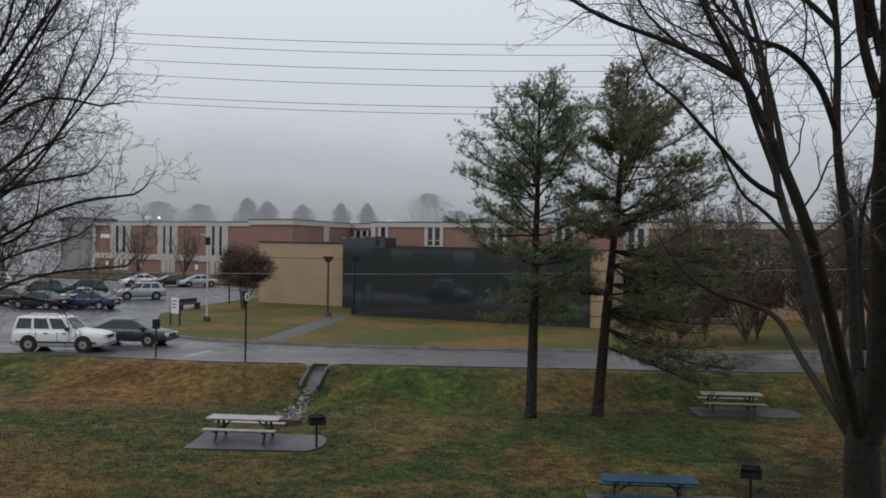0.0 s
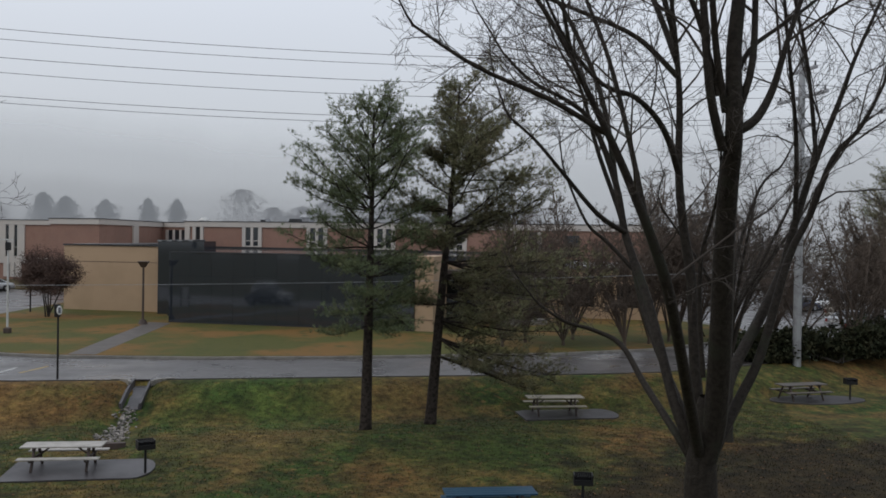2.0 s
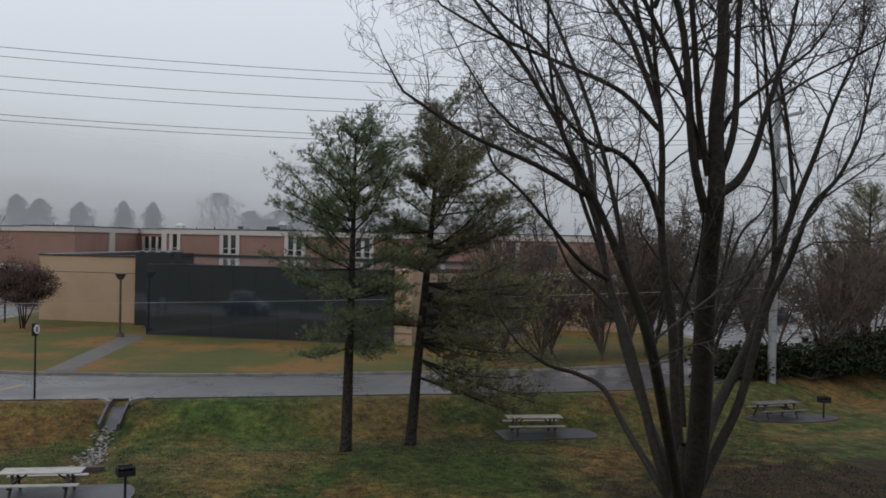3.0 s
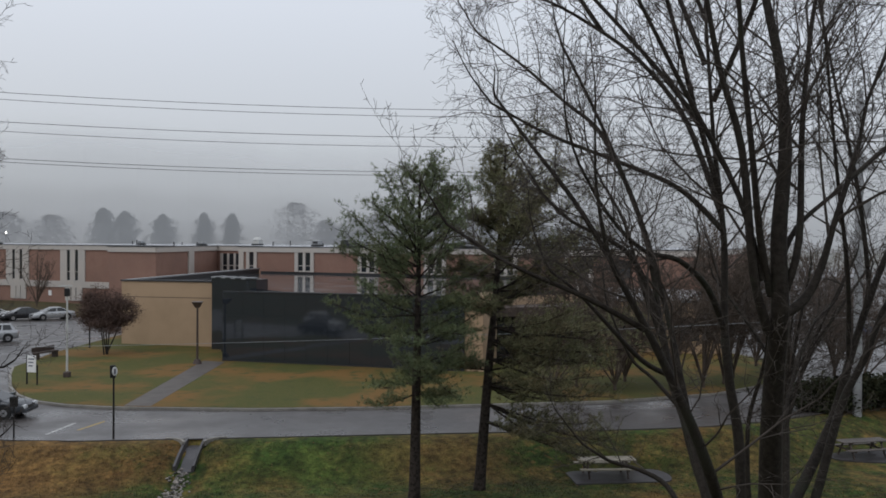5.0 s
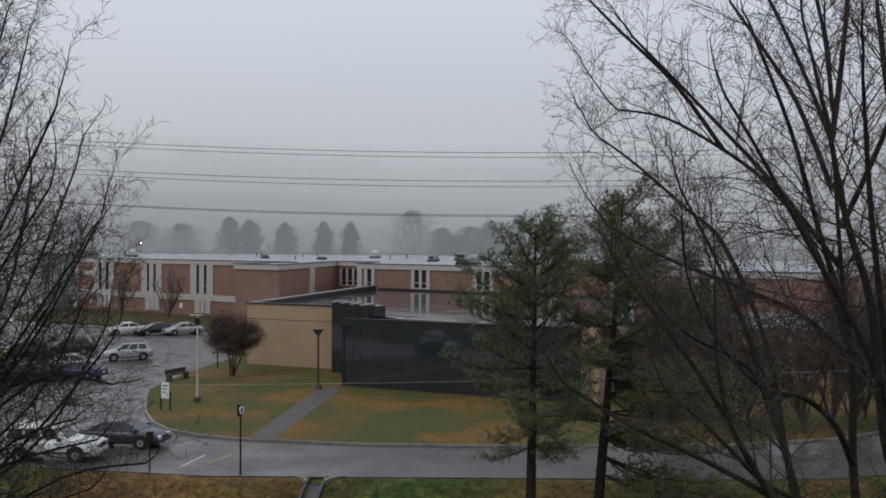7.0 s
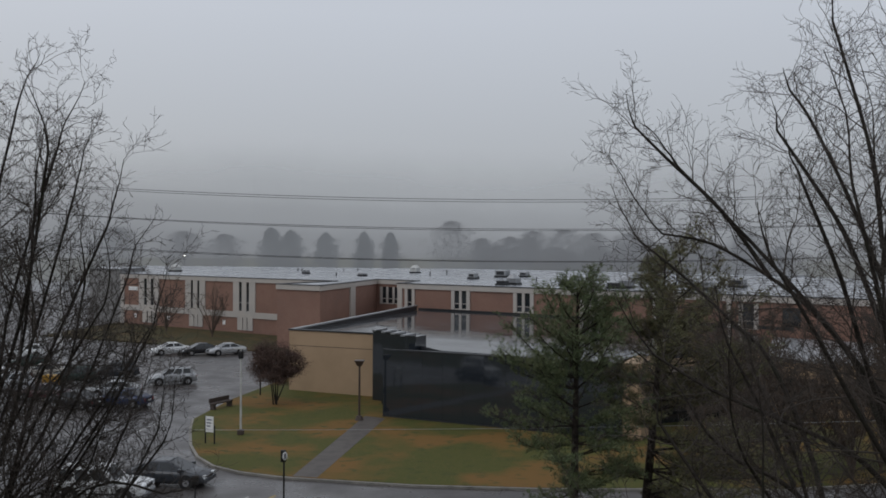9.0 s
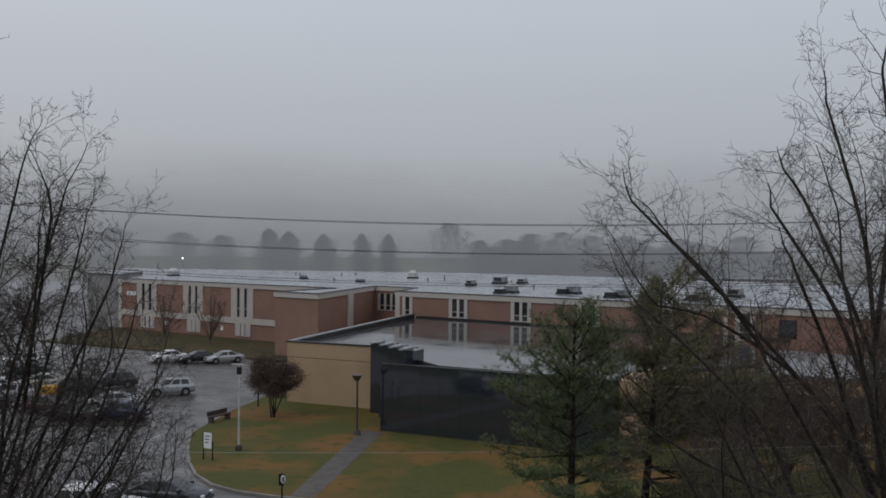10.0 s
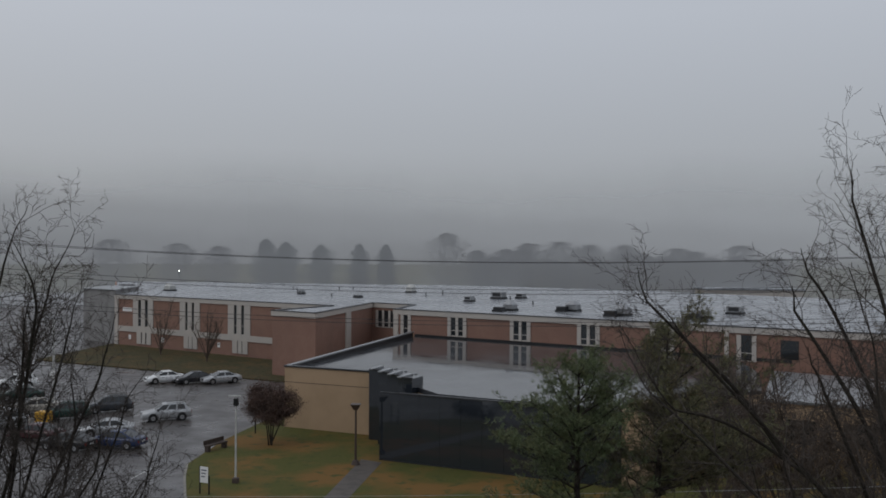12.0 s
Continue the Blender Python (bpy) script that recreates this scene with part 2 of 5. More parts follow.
RIM = mat("alloy_rim", (0.42, 0.42, 0.43), 0.35, 0.7)
CARGLASS = mat("tinted_car_glass", (0.012, 0.015, 0.017), 0.05, spec=0.7)
LAMP_CLEAR = mat("headlight_lens", (0.62, 0.64, 0.66), 0.12)
LAMP_RED = mat("tail_light_lens", (0.22, 0.012, 0.012), 0.2)
LAMP_AMBER = mat("amber_lens", (0.5, 0.18, 0.02), 0.2)
STEEL = mat("galvanised_steel", (0.36, 0.37, 0.38), 0.45, 0.6, spots=((3, (0.28, 0.28, 0.29), 0.45, 0.65, 4),))
PALE_POLE = mat("pale_pole_paint", (0.52, 0.52, 0.50), 0.5, spots=((2, (0.42, 0.42, 0.40), 0.45, 0.65, 4),))
SIGN_WHITE = mat("white_sign_face", (0.78, 0.78, 0.77), 0.5)
SIGN_BAR = mat("grey_sign_bars", (0.16, 0.17, 0.2), 0.6)
BROWN_METAL = mat("bronze_metal", (0.085, 0.062, 0.050), 0.5, 0.3)
NEEDLE = mat("pine_needles", (0.118, 0.150, 0.074), 0.7, spots=((1.2, (0.138, 0.150, 0.07), 0.45, 0.62, 3), (5, (0.085, 0.110, 0.052), 0.5, 0.7, 2)), spec=0.3)
NEEDLE_BROWN = mat("dull_pine_needles", (0.160, 0.158, 0.084), 0.75, spots=((1.0, (0.15, 0.125, 0.070), 0.45, 0.62, 3), (5, (0.078, 0.086, 0.046), 0.5, 0.7, 2)), spec=0.25)
DEAD_LEAF = mat("dry_maroon_leaf", (0.086, 0.058, 0.050), 0.85, spots=((2, (0.12, 0.078, 0.062), 0.45, 0.62, 3),), spec=0.2)
RED_TWIG = mat("reddish_twig", (0.105, 0.082, 0.066), 0.8, spec=0.15)
HEDGE = mat("hedge_leaf", (0.022, 0.026, 0.014), 0.85, spec=0.1, spots=((2.0, (0.034, 0.033, 0.017), 0.45, 0.62, 3),))
FAR_LEAF = mat("far_conifer", (0.05, 0.06, 0.05), 0.9, spec=0.1)
FAR_TWIG = mat("far_bare_crown", (0.07, 0.062, 0.057), 0.9, spec=0.1)
LITTER = mat("leaf_litter", (0.16, 0.085, 0.038), 0.8, spots=((6, (0.10, 0.06, 0.03), 0.45, 0.62, 3),), spec=0.2)
YELLOW = mat("yellow_paint", (0.55, 0.30, 0.03), 0.5)
LINE = mat("worn_white_line", (0.5, 0.5, 0.48), 0.5, spots=((6, (0.2, 0.2, 0.2), 0.5, 0.65, 5),))
LINE_YELLOW = mat("worn_yellow_line", (0.45, 0.30, 0.06), 0.5, spots=((6, (0.18, 0.15, 0.08), 0.5, 0.65, 5),))


# ---- ground ----
PADS = [(-6.15, 29.75, 2.2, 1.2, -1.12), (12.1, 36.85, 2.15, 1.0, -1.12), (25.2, 39.0, 2.4, 1.15, -1.10), (6.15, 23.15, 2.2, 1.2, -1.10)]


def bank_y(x):
    """The road's near edge."""
    return 41.0 + max(0.0, (x - 14) / 9.0) ** 2 * 1.8 + max(0.0, (-11 - x) / 10) * 1.5 if x < 24 else 43.2 + (x - 24) * 0.5


def ground_z(x, y):
    """The grass: level with the road at its edge, a bank down to a shallow swale, and a gentle mound."""
    by = bank_y(x)
    s = min(1.0, max(0.0, (by - 0.1 - y) / 4.6))
    s = s * s * (3 - 2 * s)
    if s <= 0:
        return -0.06
    z = -1.12 * s + s * 0.14 * noise.noise((x * 0.12, y * 0.12, 0.0)) + s * 0.03 * noise.noise((x * 0.8, y * 0.8, 3.0))
    z += 0.22 * math.exp(-((x - 3.5) ** 2 / 30 + (y - 32.5) ** 2 / 8)) * s
    if 32 < y < by:
        z -= 0.30 * math.exp(-(((x + 6.0) / 0.75) ** 2)) * min(1.0, (y - 32) / 2)
    for cx, cy, rx, ry, pz in PADS:
        d = math.hypot((x - cx) / (rx + 0.3), (y - cy) / (ry + 0.3))
        if d < 1.35:
            k = min(1.0, max(0.0, (1.35 - d) / 0.35))
            z = z * (1 - k) + pz * k
    return z


def grid_axis(lo, hi, step, far_lo, far_hi):
    a = list(np.arange(lo, hi + step / 2, step))
    left, right, d, x = [], [], step * 2, lo
    while x > far_lo:
        x -= d
        d *= 1.5
        left.append(max(x, far_lo))
    x, d = hi, step * 2
    while x < far_hi:
        x += d
        d *= 1.5
        right.append(min(x, far_hi))
    return left[::-1] + a + right


gx, gy = grid_axis(-26, 34, 0.35, -900, 900), grid_axis(12, 48.0, 0.35, -300, 1500)
gverts = [(x, y, ground_z(x, y)) for y in gy for x in gx]
gw = len(gx)
gfaces = [(j * gw + i, j * gw + i + 1, (j + 1) * gw + i + 1, (j + 1) * gw + i) for j in range(len(gy) - 1) for i in range(gw - 1)]
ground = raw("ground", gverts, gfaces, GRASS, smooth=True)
tagged(ground, "patchy green and brown winter grass banked below the road", "grass", kind="structure")

EDGE = [(x, bank_y(x)) for x in (-120, -60, -30, -20, -14, -11)] + [(-9, 41.0), (-7.0, 40.95), (-5.0, 40.95), (0, 41.0), (8, 41.0), (14, 41.0), (18, bank_y(18)), (22, bank_y(22)), (30, bank_y(30)), (60, bank_y(60)), (120, 90)]
road = part("road", prism(EDGE + [(190, 300), (-190, 300)], -0.05, 0.0), ASPHALT)
tagged(road, "wet dark asphalt road and parking lot", "road", kind="structure")

ISLAND = [(-21.6, 64), (-20.6, 60.5), (-18.9, 55.6), (-17.5, 52.7), (-15.9, 50.6), (-14.0, 49.3), (-11.5, 48.4), (-8, 47.8), (-4, 47.2), (3, 47.0), (15, 47.7), (22, 49.5), (29, 54),
          (33, 60), (30, 72), (20, 80), (-10, 104), (-14.5, 102), (-18.8, 88), (-20.4, 78), (-21.3, 72)]


def inset(points, d):
    """The outline moved inwards by d, for an outline that runs anticlockwise."""
    out, k = [], len(points)
    for i in range(k):
        a, p, c = Vector(points[i - 1]), Vector(points[i]), Vector(points[(i + 1) % k])
        n0, n1 = (p - a).normalized(), (c - p).normalized()
        n = (Vector((-n0.y, n0.x)) + Vector((-n1.y, n1.x))).normalized()
        out.append(tuple(p + n * d / max(0.5, n.dot(Vector((-n0.y, n0.x))))))
    return out


lawn = part("lawn", prism(inset(ISLAND, 0.17), -0.04, 0.145), LAWN)
tagged(lawn, "dry yellow-green lawn with brown edges before the building", "lawn", kind="structure")
kerb = bmesh.new()
inner = inset(ISLAND, 0.165)
for i in range(len(ISLAND) - 6):
    a, c, d, e = ISLAND[i], ISLAND[i + 1], inner[i + 1], inner[i]
    lo = [kerb.verts.new((*p, -0.03)) for p in (a, c, d, e)]
    hi = [kerb.verts.new((*p, 0.125)) for p in (a, c, d, e)]
    kerb.faces.new(hi)
    for n in range(4):
        kerb.faces.new((lo[n], lo[(n + 1) % 4], hi[(n + 1) % 4], hi[n]))
tagged(part("kerb", kerb, CONCRETE), "low pale concrete kerb round the lawn", "kerb", kind="structure")
tagged(part("path", prism([(-10.75, 48.5), (-9.35, 48.3), (-7.6, 65.2), (-9.2, 66.0)], 0.05, 0.152), PATHWAY), "narrow grey concrete path across the lawn", "path", kind="structure")

# grass strip before the far brick wing, and to the right of the lot
tagged(part("verge", prism([(-62, 121), (-24, 104), (-15, 100), (-14, 118), (-26, 121.5), (-60, 142)], -0.03, 0.14), VERGE), "rough brown grass verge along the brick wall", "verge", kind="structure")

# worn road paint
for a, c, wdt, m, lab in (((-12.75, 42.4), (-12.2, 44.9), 0.12, LINE, "worn white stop line"), ((-11.6, 43.2), (-10.9, 45.2), 0.12, LINE_YELLOW, "worn yellow road line"),
                          ((-20.6, 46.8), (-20.2, 49.6), 0.12, LINE, "worn white lane line"), ((-24.0, 60.0), (-23.6, 64.0), 0.12, LINE, "worn white lane line")):
    M, ln = wall_frame(a, c)
    tagged(part("road_line", moved(boxed(0, ln, -wdt / 2, wdt / 2, 0.0, 0.005), M), m), lab, "road marking", kind="structure")

# concrete flume and rip-rap below it
flume = empty("drain_flume", pose(-6.0, 40.9, 0), "sloping concrete drainage flume at the road edge", "drain")
bm = bmesh.new()
rows = []
for y, z, x in ((41.1, -0.03, -5.95), (40.3, -0.10, -5.98), (39.4, -0.34, -6.04), (38.5, -0.66, -6.10)):
    rows.append([bm.verts.new((x + dx, y, z + dz)) for dx, dz in ((-0.44, 0.05), (-0.34, 0.05), (-0.30, -0.2), (0.30, -0.2), (0.34, 0.05), (0.44, 0.05), (0.44, -0.5), (-0.44, -0.5))])
for r, q in zip(rows, rows[1:]):
    for n in range(8):
        bm.faces.new((r[n], r[(n + 1) % 8], q[(n + 1) % 8], q[n]))
bm.faces.new(rows[0]), bm.faces.new(rows[-1][::-1])
bmesh.ops.recalc_face_normals(bm, faces=bm.faces)
wpart("channel", bm, SLAB, flume)
for sgn in (-1, 1):
    bm = bmesh.new()
    for k in range(5):
        a0, a1 = radians(k * 18), radians(k * 18 + 18)
        p0 = (-5.95 + sgn * (0.44 + 0.9 * (1 - math.cos(a0))), 40.25 + 0.85 * math.sin(a0))
        p1 = (-5.95 + sgn * (0.44 + 0.9 * (1 - math.cos(a1))), 40.25 + 0.85 * math.sin(a1))
        M, ln = wall_frame(p0, p1)
        b2 = box(bmesh.new(), 0, ln, -0.06, 0.06, -0.2, 0.03)
        b2.transform(M)
        me = bpy.data.meshes.new("kerb_bit")
        b2.to_mesh(me)
        b2.free()
        bm.from_mesh(me)
        bpy.data.meshes.remove(me)
    wpart("curved_kerb", bm, CONCRETE, flume)


def rock_mesh(seed, r):
    rr = random.Random(seed)
    bm = bmesh.new()
    bmesh.ops.create_icosphere(bm, subdivisions=1, radius=r)
    for v in bm.verts:
        v.co = Vector((v.co.x * 1.25, v.co.y, v.co.z * 0.75)) * rr.uniform(0.75, 1.2)
    me = bpy.data.meshes.new("rock")
    bm.to_mesh(me)
    bm.free()
    me.materials.append(ROCK)
    return me


rocks = [rock_mesh(s, 0.115) for s in range(5)]
riprap = empty("riprap_bed", pose(-6.2, 35.4, ground_z(-6.2, 35.4)), "bed of loose pale rocks below the flume", "rocks")
rg = random.Random(5)
for k in range(290):
    t = rg.random()
    y = 38.7 - 5.4 * t
    x = -6.15 - 0.2 * t + rg.gauss(0, 0.15 + 0.14 * t)
    s = rg.uniform(0.28, 0.75)
    ob = new("rock", rocks[k % 5])
    ob.parent, ob.matrix_parent_inverse = riprap, riprap.matrix_basis.inverted()
    ob.matrix_basis = pose(x, y, ground_z(x, y) + 0.05 * s, rg.uniform(0, 30), rg.uniform(0, 30), rg.uniform(0, 360)) @ Matrix.Scale(s, 4)
tagged(part("timber_sill", boxed(-7.0, -5.4, 33.1, 33.3, -1.45, -1.02, 0.02), FRAME_BROWN), "dark timber sill at the foot of rocks", "timber")

# concrete pads
for k, (cx, cy, rx, ry, pz) in enumerate(PADS):
    if k == 2:
        pts = [(cx + rx * math.cos(a), cy + ry * math.sin(a)) for a in np.linspace(0, 2 * math.pi, 28, endpoint=False)]
    else:
        pts = [(cx - rx, cy - ry), (cx + rx * 0.75, cy - ry)] + [(cx + rx * 0.75 + rx * 0.25 * math.sin(a), cy - ry * math.cos(a)) for a in np.linspace(0.3, math.pi - 0.3, 7)] + [(cx + rx * 0.75, cy + ry), (cx - rx, cy + ry)]
    tagged(part("concrete_pad", prism(pts, pz - 0.1, pz + 0.05), SLAB), "damp dark concrete pad under a picnic table", "pad", kind="structure")


# ---- buildings ----
def wing_window(parent, M, s0, s1, z0, z1, lights=2, solid=0.22):
    """A window between two pale piers on a wall."""
    w_ob = wpart("window", moved(boxed(s0, s1, -0.05, 0.1, z0, z0 + 0.14), M), BAND, parent)
    for k in range(lights + 1):
        x = s0 + (s1 - s0) * k / lights
        pw = solid if k in (0, lights) else solid * 0.75
        part("pier", moved(boxed(x - pw, x + pw, -0.14, 0.1, z0, z1), M), BAND, w_ob)
    part("pane", moved(boxed(s0, s1, -0.03, 0.05, z0 + 0.14, z1), M), WINDOW, w_ob)
    for k in range(lights):
        x0, x1 = s0 + (s1 - s0) * k / lights, s0 + (s1 - s0) * (k + 1) / lights
        part("glazing_bar", moved(boxed(x0, x1, -0.07, 0.03, z0 + (z1 - z0) * 0.3, z0 + (z1 - z0) * 0.3 + 0.08), M), BAND, w_ob)
    return w_ob


brick = empty("brick_building", pose(-11.6, 113.4, 0), "long two-storey red brick building with pale bands", "building")
M0, M1 = (-11.6, 113.4), (36.5, 84.8)
BRICK_PLAN = [(-60, 143), (-20.6, 119.3), (-26.2, 109.3), (-20.1, 105.3), (-16.0, 126.4), (-9.8, 122.3), M0, M1, (68, 138), (22, 176), (-7, 190), (-84, 200)]
wpart("wall", prism(BRICK_PLAN, -0.1, 7.9), BRICK, brick)
wpart("roof", prism(inset(BRICK_PLAN, 0.35), 7.85, 7.96), ROOF_PALE, brick, "wet pale flat roof")
for k in range(len(BRICK_PLAN) - 4):
    M, ln = wall_frame(BRICK_PLAN[k], BRICK_PLAN[k + 1])
    wpart("fascia", moved(boxed(-0.1, ln + 0.1, -0.16, 0.12, 7.36, 7.98, 0.02), M), BAND, brick, "pale painted fascia band")
    wpart("coping", moved(boxed(-0.15, ln + 0.15, -0.22, 0.3, 7.98, 8.06), M), DARK_TRIM, brick)
MW, lw = wall_frame((-60, 143), (-20.6, 119.3))
wpart("floor_band", moved(boxed(0, lw, -0.14, 0.1, 2.2, 3.05), MW), BAND, brick, "pale band between the storeys")
for s0, s1 in ((0.1, 0.9),):
    wpart("corner_pier", moved(boxed(s0, s1, -0.2, 0.1, 0, 7.36), MW), BAND, brick)
for a, c in ((5.3, 8.9), (16.4, 19.6), (26.9, 30.2), (37.5, 40.8)):
    wing_window(brick, MW, a, c, 3.05, 7.36, 2, 0.62)
    wing_window(brick, MW, a + 0.8, c - 0.4, 0.4, 2.2, 2, 0.5)
for s0 in (3.5, 11.5, 24.0):
    wpart("wall_notice", moved(boxed(s0, s0 + 0.55, -0.06, 0.02, 1.0, 1.7), MW), SIGN_WHITE, brick, "small white notice on brick")
wpart("wall_notice", moved(boxed(2.0, 4.3, -0.06, 0.02, 5.4, 6.0), MW), SIGN_WHITE, brick)
MM, lm = wall_frame(M0, M1)
wpart("corner_pier", moved(boxed(0.0, 0.7, -0.2, 0.1, 0, 7.36), MM), BAND, brick)
for a, c in ((8.35, 10.55), (17.0, 19.2), (25.5, 27.7), (33.9, 36.1)):
    wing_window(brick, MM, a, c, 5.05, 7.36, 2, 0.24)
wing_window(brick, MM, 1.3, 2.4, 4.9, 7.36, 1)
wpart("corner_pier", moved(boxed(41.5, 41.9, -0.2, 0.1, 0, 7.36), MM), BAND, brick)
wing_window(brick, MM, 42.9, 44.4, 4.6, 7.2, 1)
wpart("window", moved(boxed(46.9, 48.6, -0.04, 0.05, 5.05, 6.9), MM), WINDOW, brick)
MR, lr = wall_frame((-16.0, 126.4), (-9.8, 122.3))
wing_window(brick, MR, 0.9, 4.3, 4.6, 7.0, 3)
MS, ls = wall_frame((-20.1, 105.3), (-16.0, 126.4))
wpart("corner_pier", moved(boxed(10.2, 12.0, -0.2, 0.1, 0, 7.36), MS), BAND, brick)
wpart("flashing", moved(boxed(3.2, lm - 8, -0.08, 0.02, 4.7, 5.03), MM), DARK_TRIM, brick, "dark roof flashing along the brick wall")
# grey end wing past the brick corner
endw = empty("grey_wing", pose(-66, 146, 0), "pale grey rendered wing beside the brick building", "building")
wpart("wall", prism([(-68, 149), (-60.3, 143.6), (-62, 158), (-68, 160)], 0, 8.6), GREY_RENDER, endw)
wpart("roof", prism([(-68.2, 148.8), (-60.1, 143.3), (-61.8, 158.2), (-68.2, 160.2)], 8.6, 8.75), COPING, endw)

# roof plant
rooms = random.Random(8)


def roof_unit(x, y, sx, sy, h, m, hood=False):
    u = empty("roof_unit", pose(x, y, 7.96, 0, 0, -31), "grey metal ventilation unit on the flat roof", "roof unit", "roof units")
    part("curb_base", boxed(-sx / 2 - 0.1, sx / 2 + 0.1, -sy / 2 - 0.1, sy / 2 + 0.1, 0, 0.25), DARK_TRIM, u)
    part("casing", boxed(-sx / 2, sx / 2, -sy / 2, sy / 2, 0.25, h, 0.04), m, u)
    if hood:
        bm = bmesh.new()
        bmesh.ops.create_cone(bm, cap_ends=True, segments=14, radius1=sx * 0.65, radius2=sx * 0.3, depth=0.5, matrix=Matrix.Translation((0, 0, h + 0.25)))
        part("hood", bm, m, u)
    else:
        part("louvre", boxed(-sx * 0.35, sx * 0.35, -sy / 2 - 0.03, -sy / 2, 0.4, h - 0.15), DARK_TRIM, u)
    return u


for x, y, sx, sy, h, m, hood in ((-13.1, 157, 1.6, 1.6, 1.3, PALE_POLE, True), (1.6, 111, 1.5, 1.3, 0.8, DARK_TRIM, False), (3.0, 113, 1.8, 1.6, 1.1, STEEL, True), (9.4, 112, 1.5, 1.2, 0.9, DARK_TRIM, False), (10.8, 112.6, 1.9, 1.7, 1.2, STEEL, True),
                                 (14.4, 105, 1.6, 1.2, 0.9, DARK_TRIM, False), (16.0, 106, 1.9, 1.7, 1.2, STEEL, True), (-2.4, 131, 1.4, 1.4, 1.2, STEEL, False), (2.0, 140, 2.4, 1.8, 1.5, STEEL, False), (5.5, 141, 1.6, 1.4, 1.1, STEEL, False),
                                 (-56, 157, 1.8, 1.8, 1.2, PALE_POLE, True), (-65, 160, 3.0, 2.2, 1.3, DARK_TRIM, False), (24.5, 103, 1.9, 1.7, 1.2, STEEL, True), (23, 101.5, 1.6, 1.2, 0.9, DARK_TRIM, False), (30, 110, 2.2, 1.8, 1.4, STEEL, False),
                                 (-20, 140, 1.2, 1.2, 0.7, STEEL, False), (-31, 150, 1.0, 1.0, 0.9, STEEL, False)):
    roof_unit(x, y, sx * 0.8, sy * 0.8, h * 0.72, m, hood)
for k in range(16):
    x = rooms.uniform(-40, 26)
    y = 131 - 0.6 * x + rooms.uniform(-4, 24)
    pipe = tagged(part("vent_pipe", rod(bmesh.new(), (x, y, 7.9), (x, y, 8.4 + rooms.random() * 0.4), 0.09, None, 8), DARK_TRIM), "short dark vent pipe on the flat roof", "vent pipe", "vent pipes")

# low building: tan left part, dark mirror glass front, wet flat roof
glassb = empty("glass_building", pose(-6.0, 65.3, 0), "low building with dark mirror glass front and tan walls", "building")
TL, TB, FC, FD = (-17.5, 77.5), (-9.75, 74.6), (-7.85, 66.0), (8.7, 59.3)
LOW_PLAN = [TL, TB, (-8.6, 74.2), (-3.6, 65.2), (8.4, 59.8), (10.3, 63.8), (21.0, 69.6), (24, 80), (25.0, 90.9), (-9.0, 111)]
wpart("wall", prism(inset(LOW_PLAN, 0.12), 0, 4.73), TAN, glassb, "tan panelled wall")
low_roof = prism(inset(LOW_PLAN, 0.14), 4.73, 5.12)
for v in low_roof.verts:  # a slight fall towards the brick wall
    if v.co.z > 5:
        v.co.z -= (0.507 * v.co.x + 0.862 * v.co.y - 56) * 0.0086
wpart("roof", low_roof, ROOFING, glassb, "wet reflecting flat roof")
MT, lt = wall_frame(TL, TB)
wpart("tan_facade", moved(boxed(0, lt, 0, 0.3, 0, 5.36), MT), TAN, glassb)
wpart("facade_joint", moved(boxed(0, lt, -0.012, 0.0, 4.05, 4.09), MT), FRAME_BROWN, glassb)
wpart("coping", moved(boxed(-0.06, lt + 0.02, -0.08, 0.36, 5.365, 5.48), MT), DARK_TRIM, glassb)
ML, ll = wall_frame((-9.2, 110.5), TL)
wpart("tan_facade", moved(boxed(0, ll - 0.02, 0.0, 0.3, 0, 5.34), ML), TAN, glassb)
wpart("coping", moved(boxed(0, ll + 0.05, -0.08, 0.38, 5.345, 5.47), ML), COPING, glassb, "grey metal parapet coping")
wpart("upstand", moved(boxed(0.4, ll - 0.4, 0.302, 0.34, 4.85, 5.335), ML), DARK_TRIM, glassb, "dark roof membrane turned up the parapet")
# stepped dark glass entrance bays
U, Vd = Vector((math.cos(radians(-22)), math.sin(radians(-22)))), Vector((math.sin(radians(22)), math.cos(radians(22))))
BAY = Vector((-7.3, 66.0))


def bay_points(*uv):
    return [tuple(BAY + U * a + Vd * b) for a, b in uv]


for k in range(4):
    u0, v0 = -4.67 + 1.5 * k, 5.55 - 1.2 * k
    u1, v1 = u0 + (1.62 if k < 3 else 1.2), v0 + 1.9
    top = 5.80 + 0.03 * k
    wpart("entrance_bay", prism(bay_points((u0, v0), (u1, v0), (u1, v1 - 0.01), (u0, v1 - 0.01)), 0.02, top), GLASS_DARK, glassb, "stepped dark glass entrance bay")
    wpart("bay_coping", prism(bay_points((u0 - 0.04, v0 - 0.05), (u0 + 0.34, v0 - 0.05), (u0 + 0.34, v1), (u0 - 0.04, v1)), top + 0.005, top + 0.11), COPING, glassb, "pale metal coping of a bay")
    wpart("bay_edge", prism(bay_points((u0 + 0.34, v0 - 0.05), (u1 + 0.02, v0 - 0.05), (u1 + 0.02, v0 + 0.12), (u0 + 0.34, v0 + 0.12)), top + 0.004, top + 0.09), DARK_TRIM, glassb)
MF, lf = wall_frame(FC, FD)
NP = 11
pane = bpy.data.meshes.new("glass_pane")
bm = boxed(0.006, lf / NP - 0.006, -0.05, 0.0, 0.0, 1.612)
bm.to_mesh(pane)
bm.free()
pane.materials.append(GLASS_DARK)
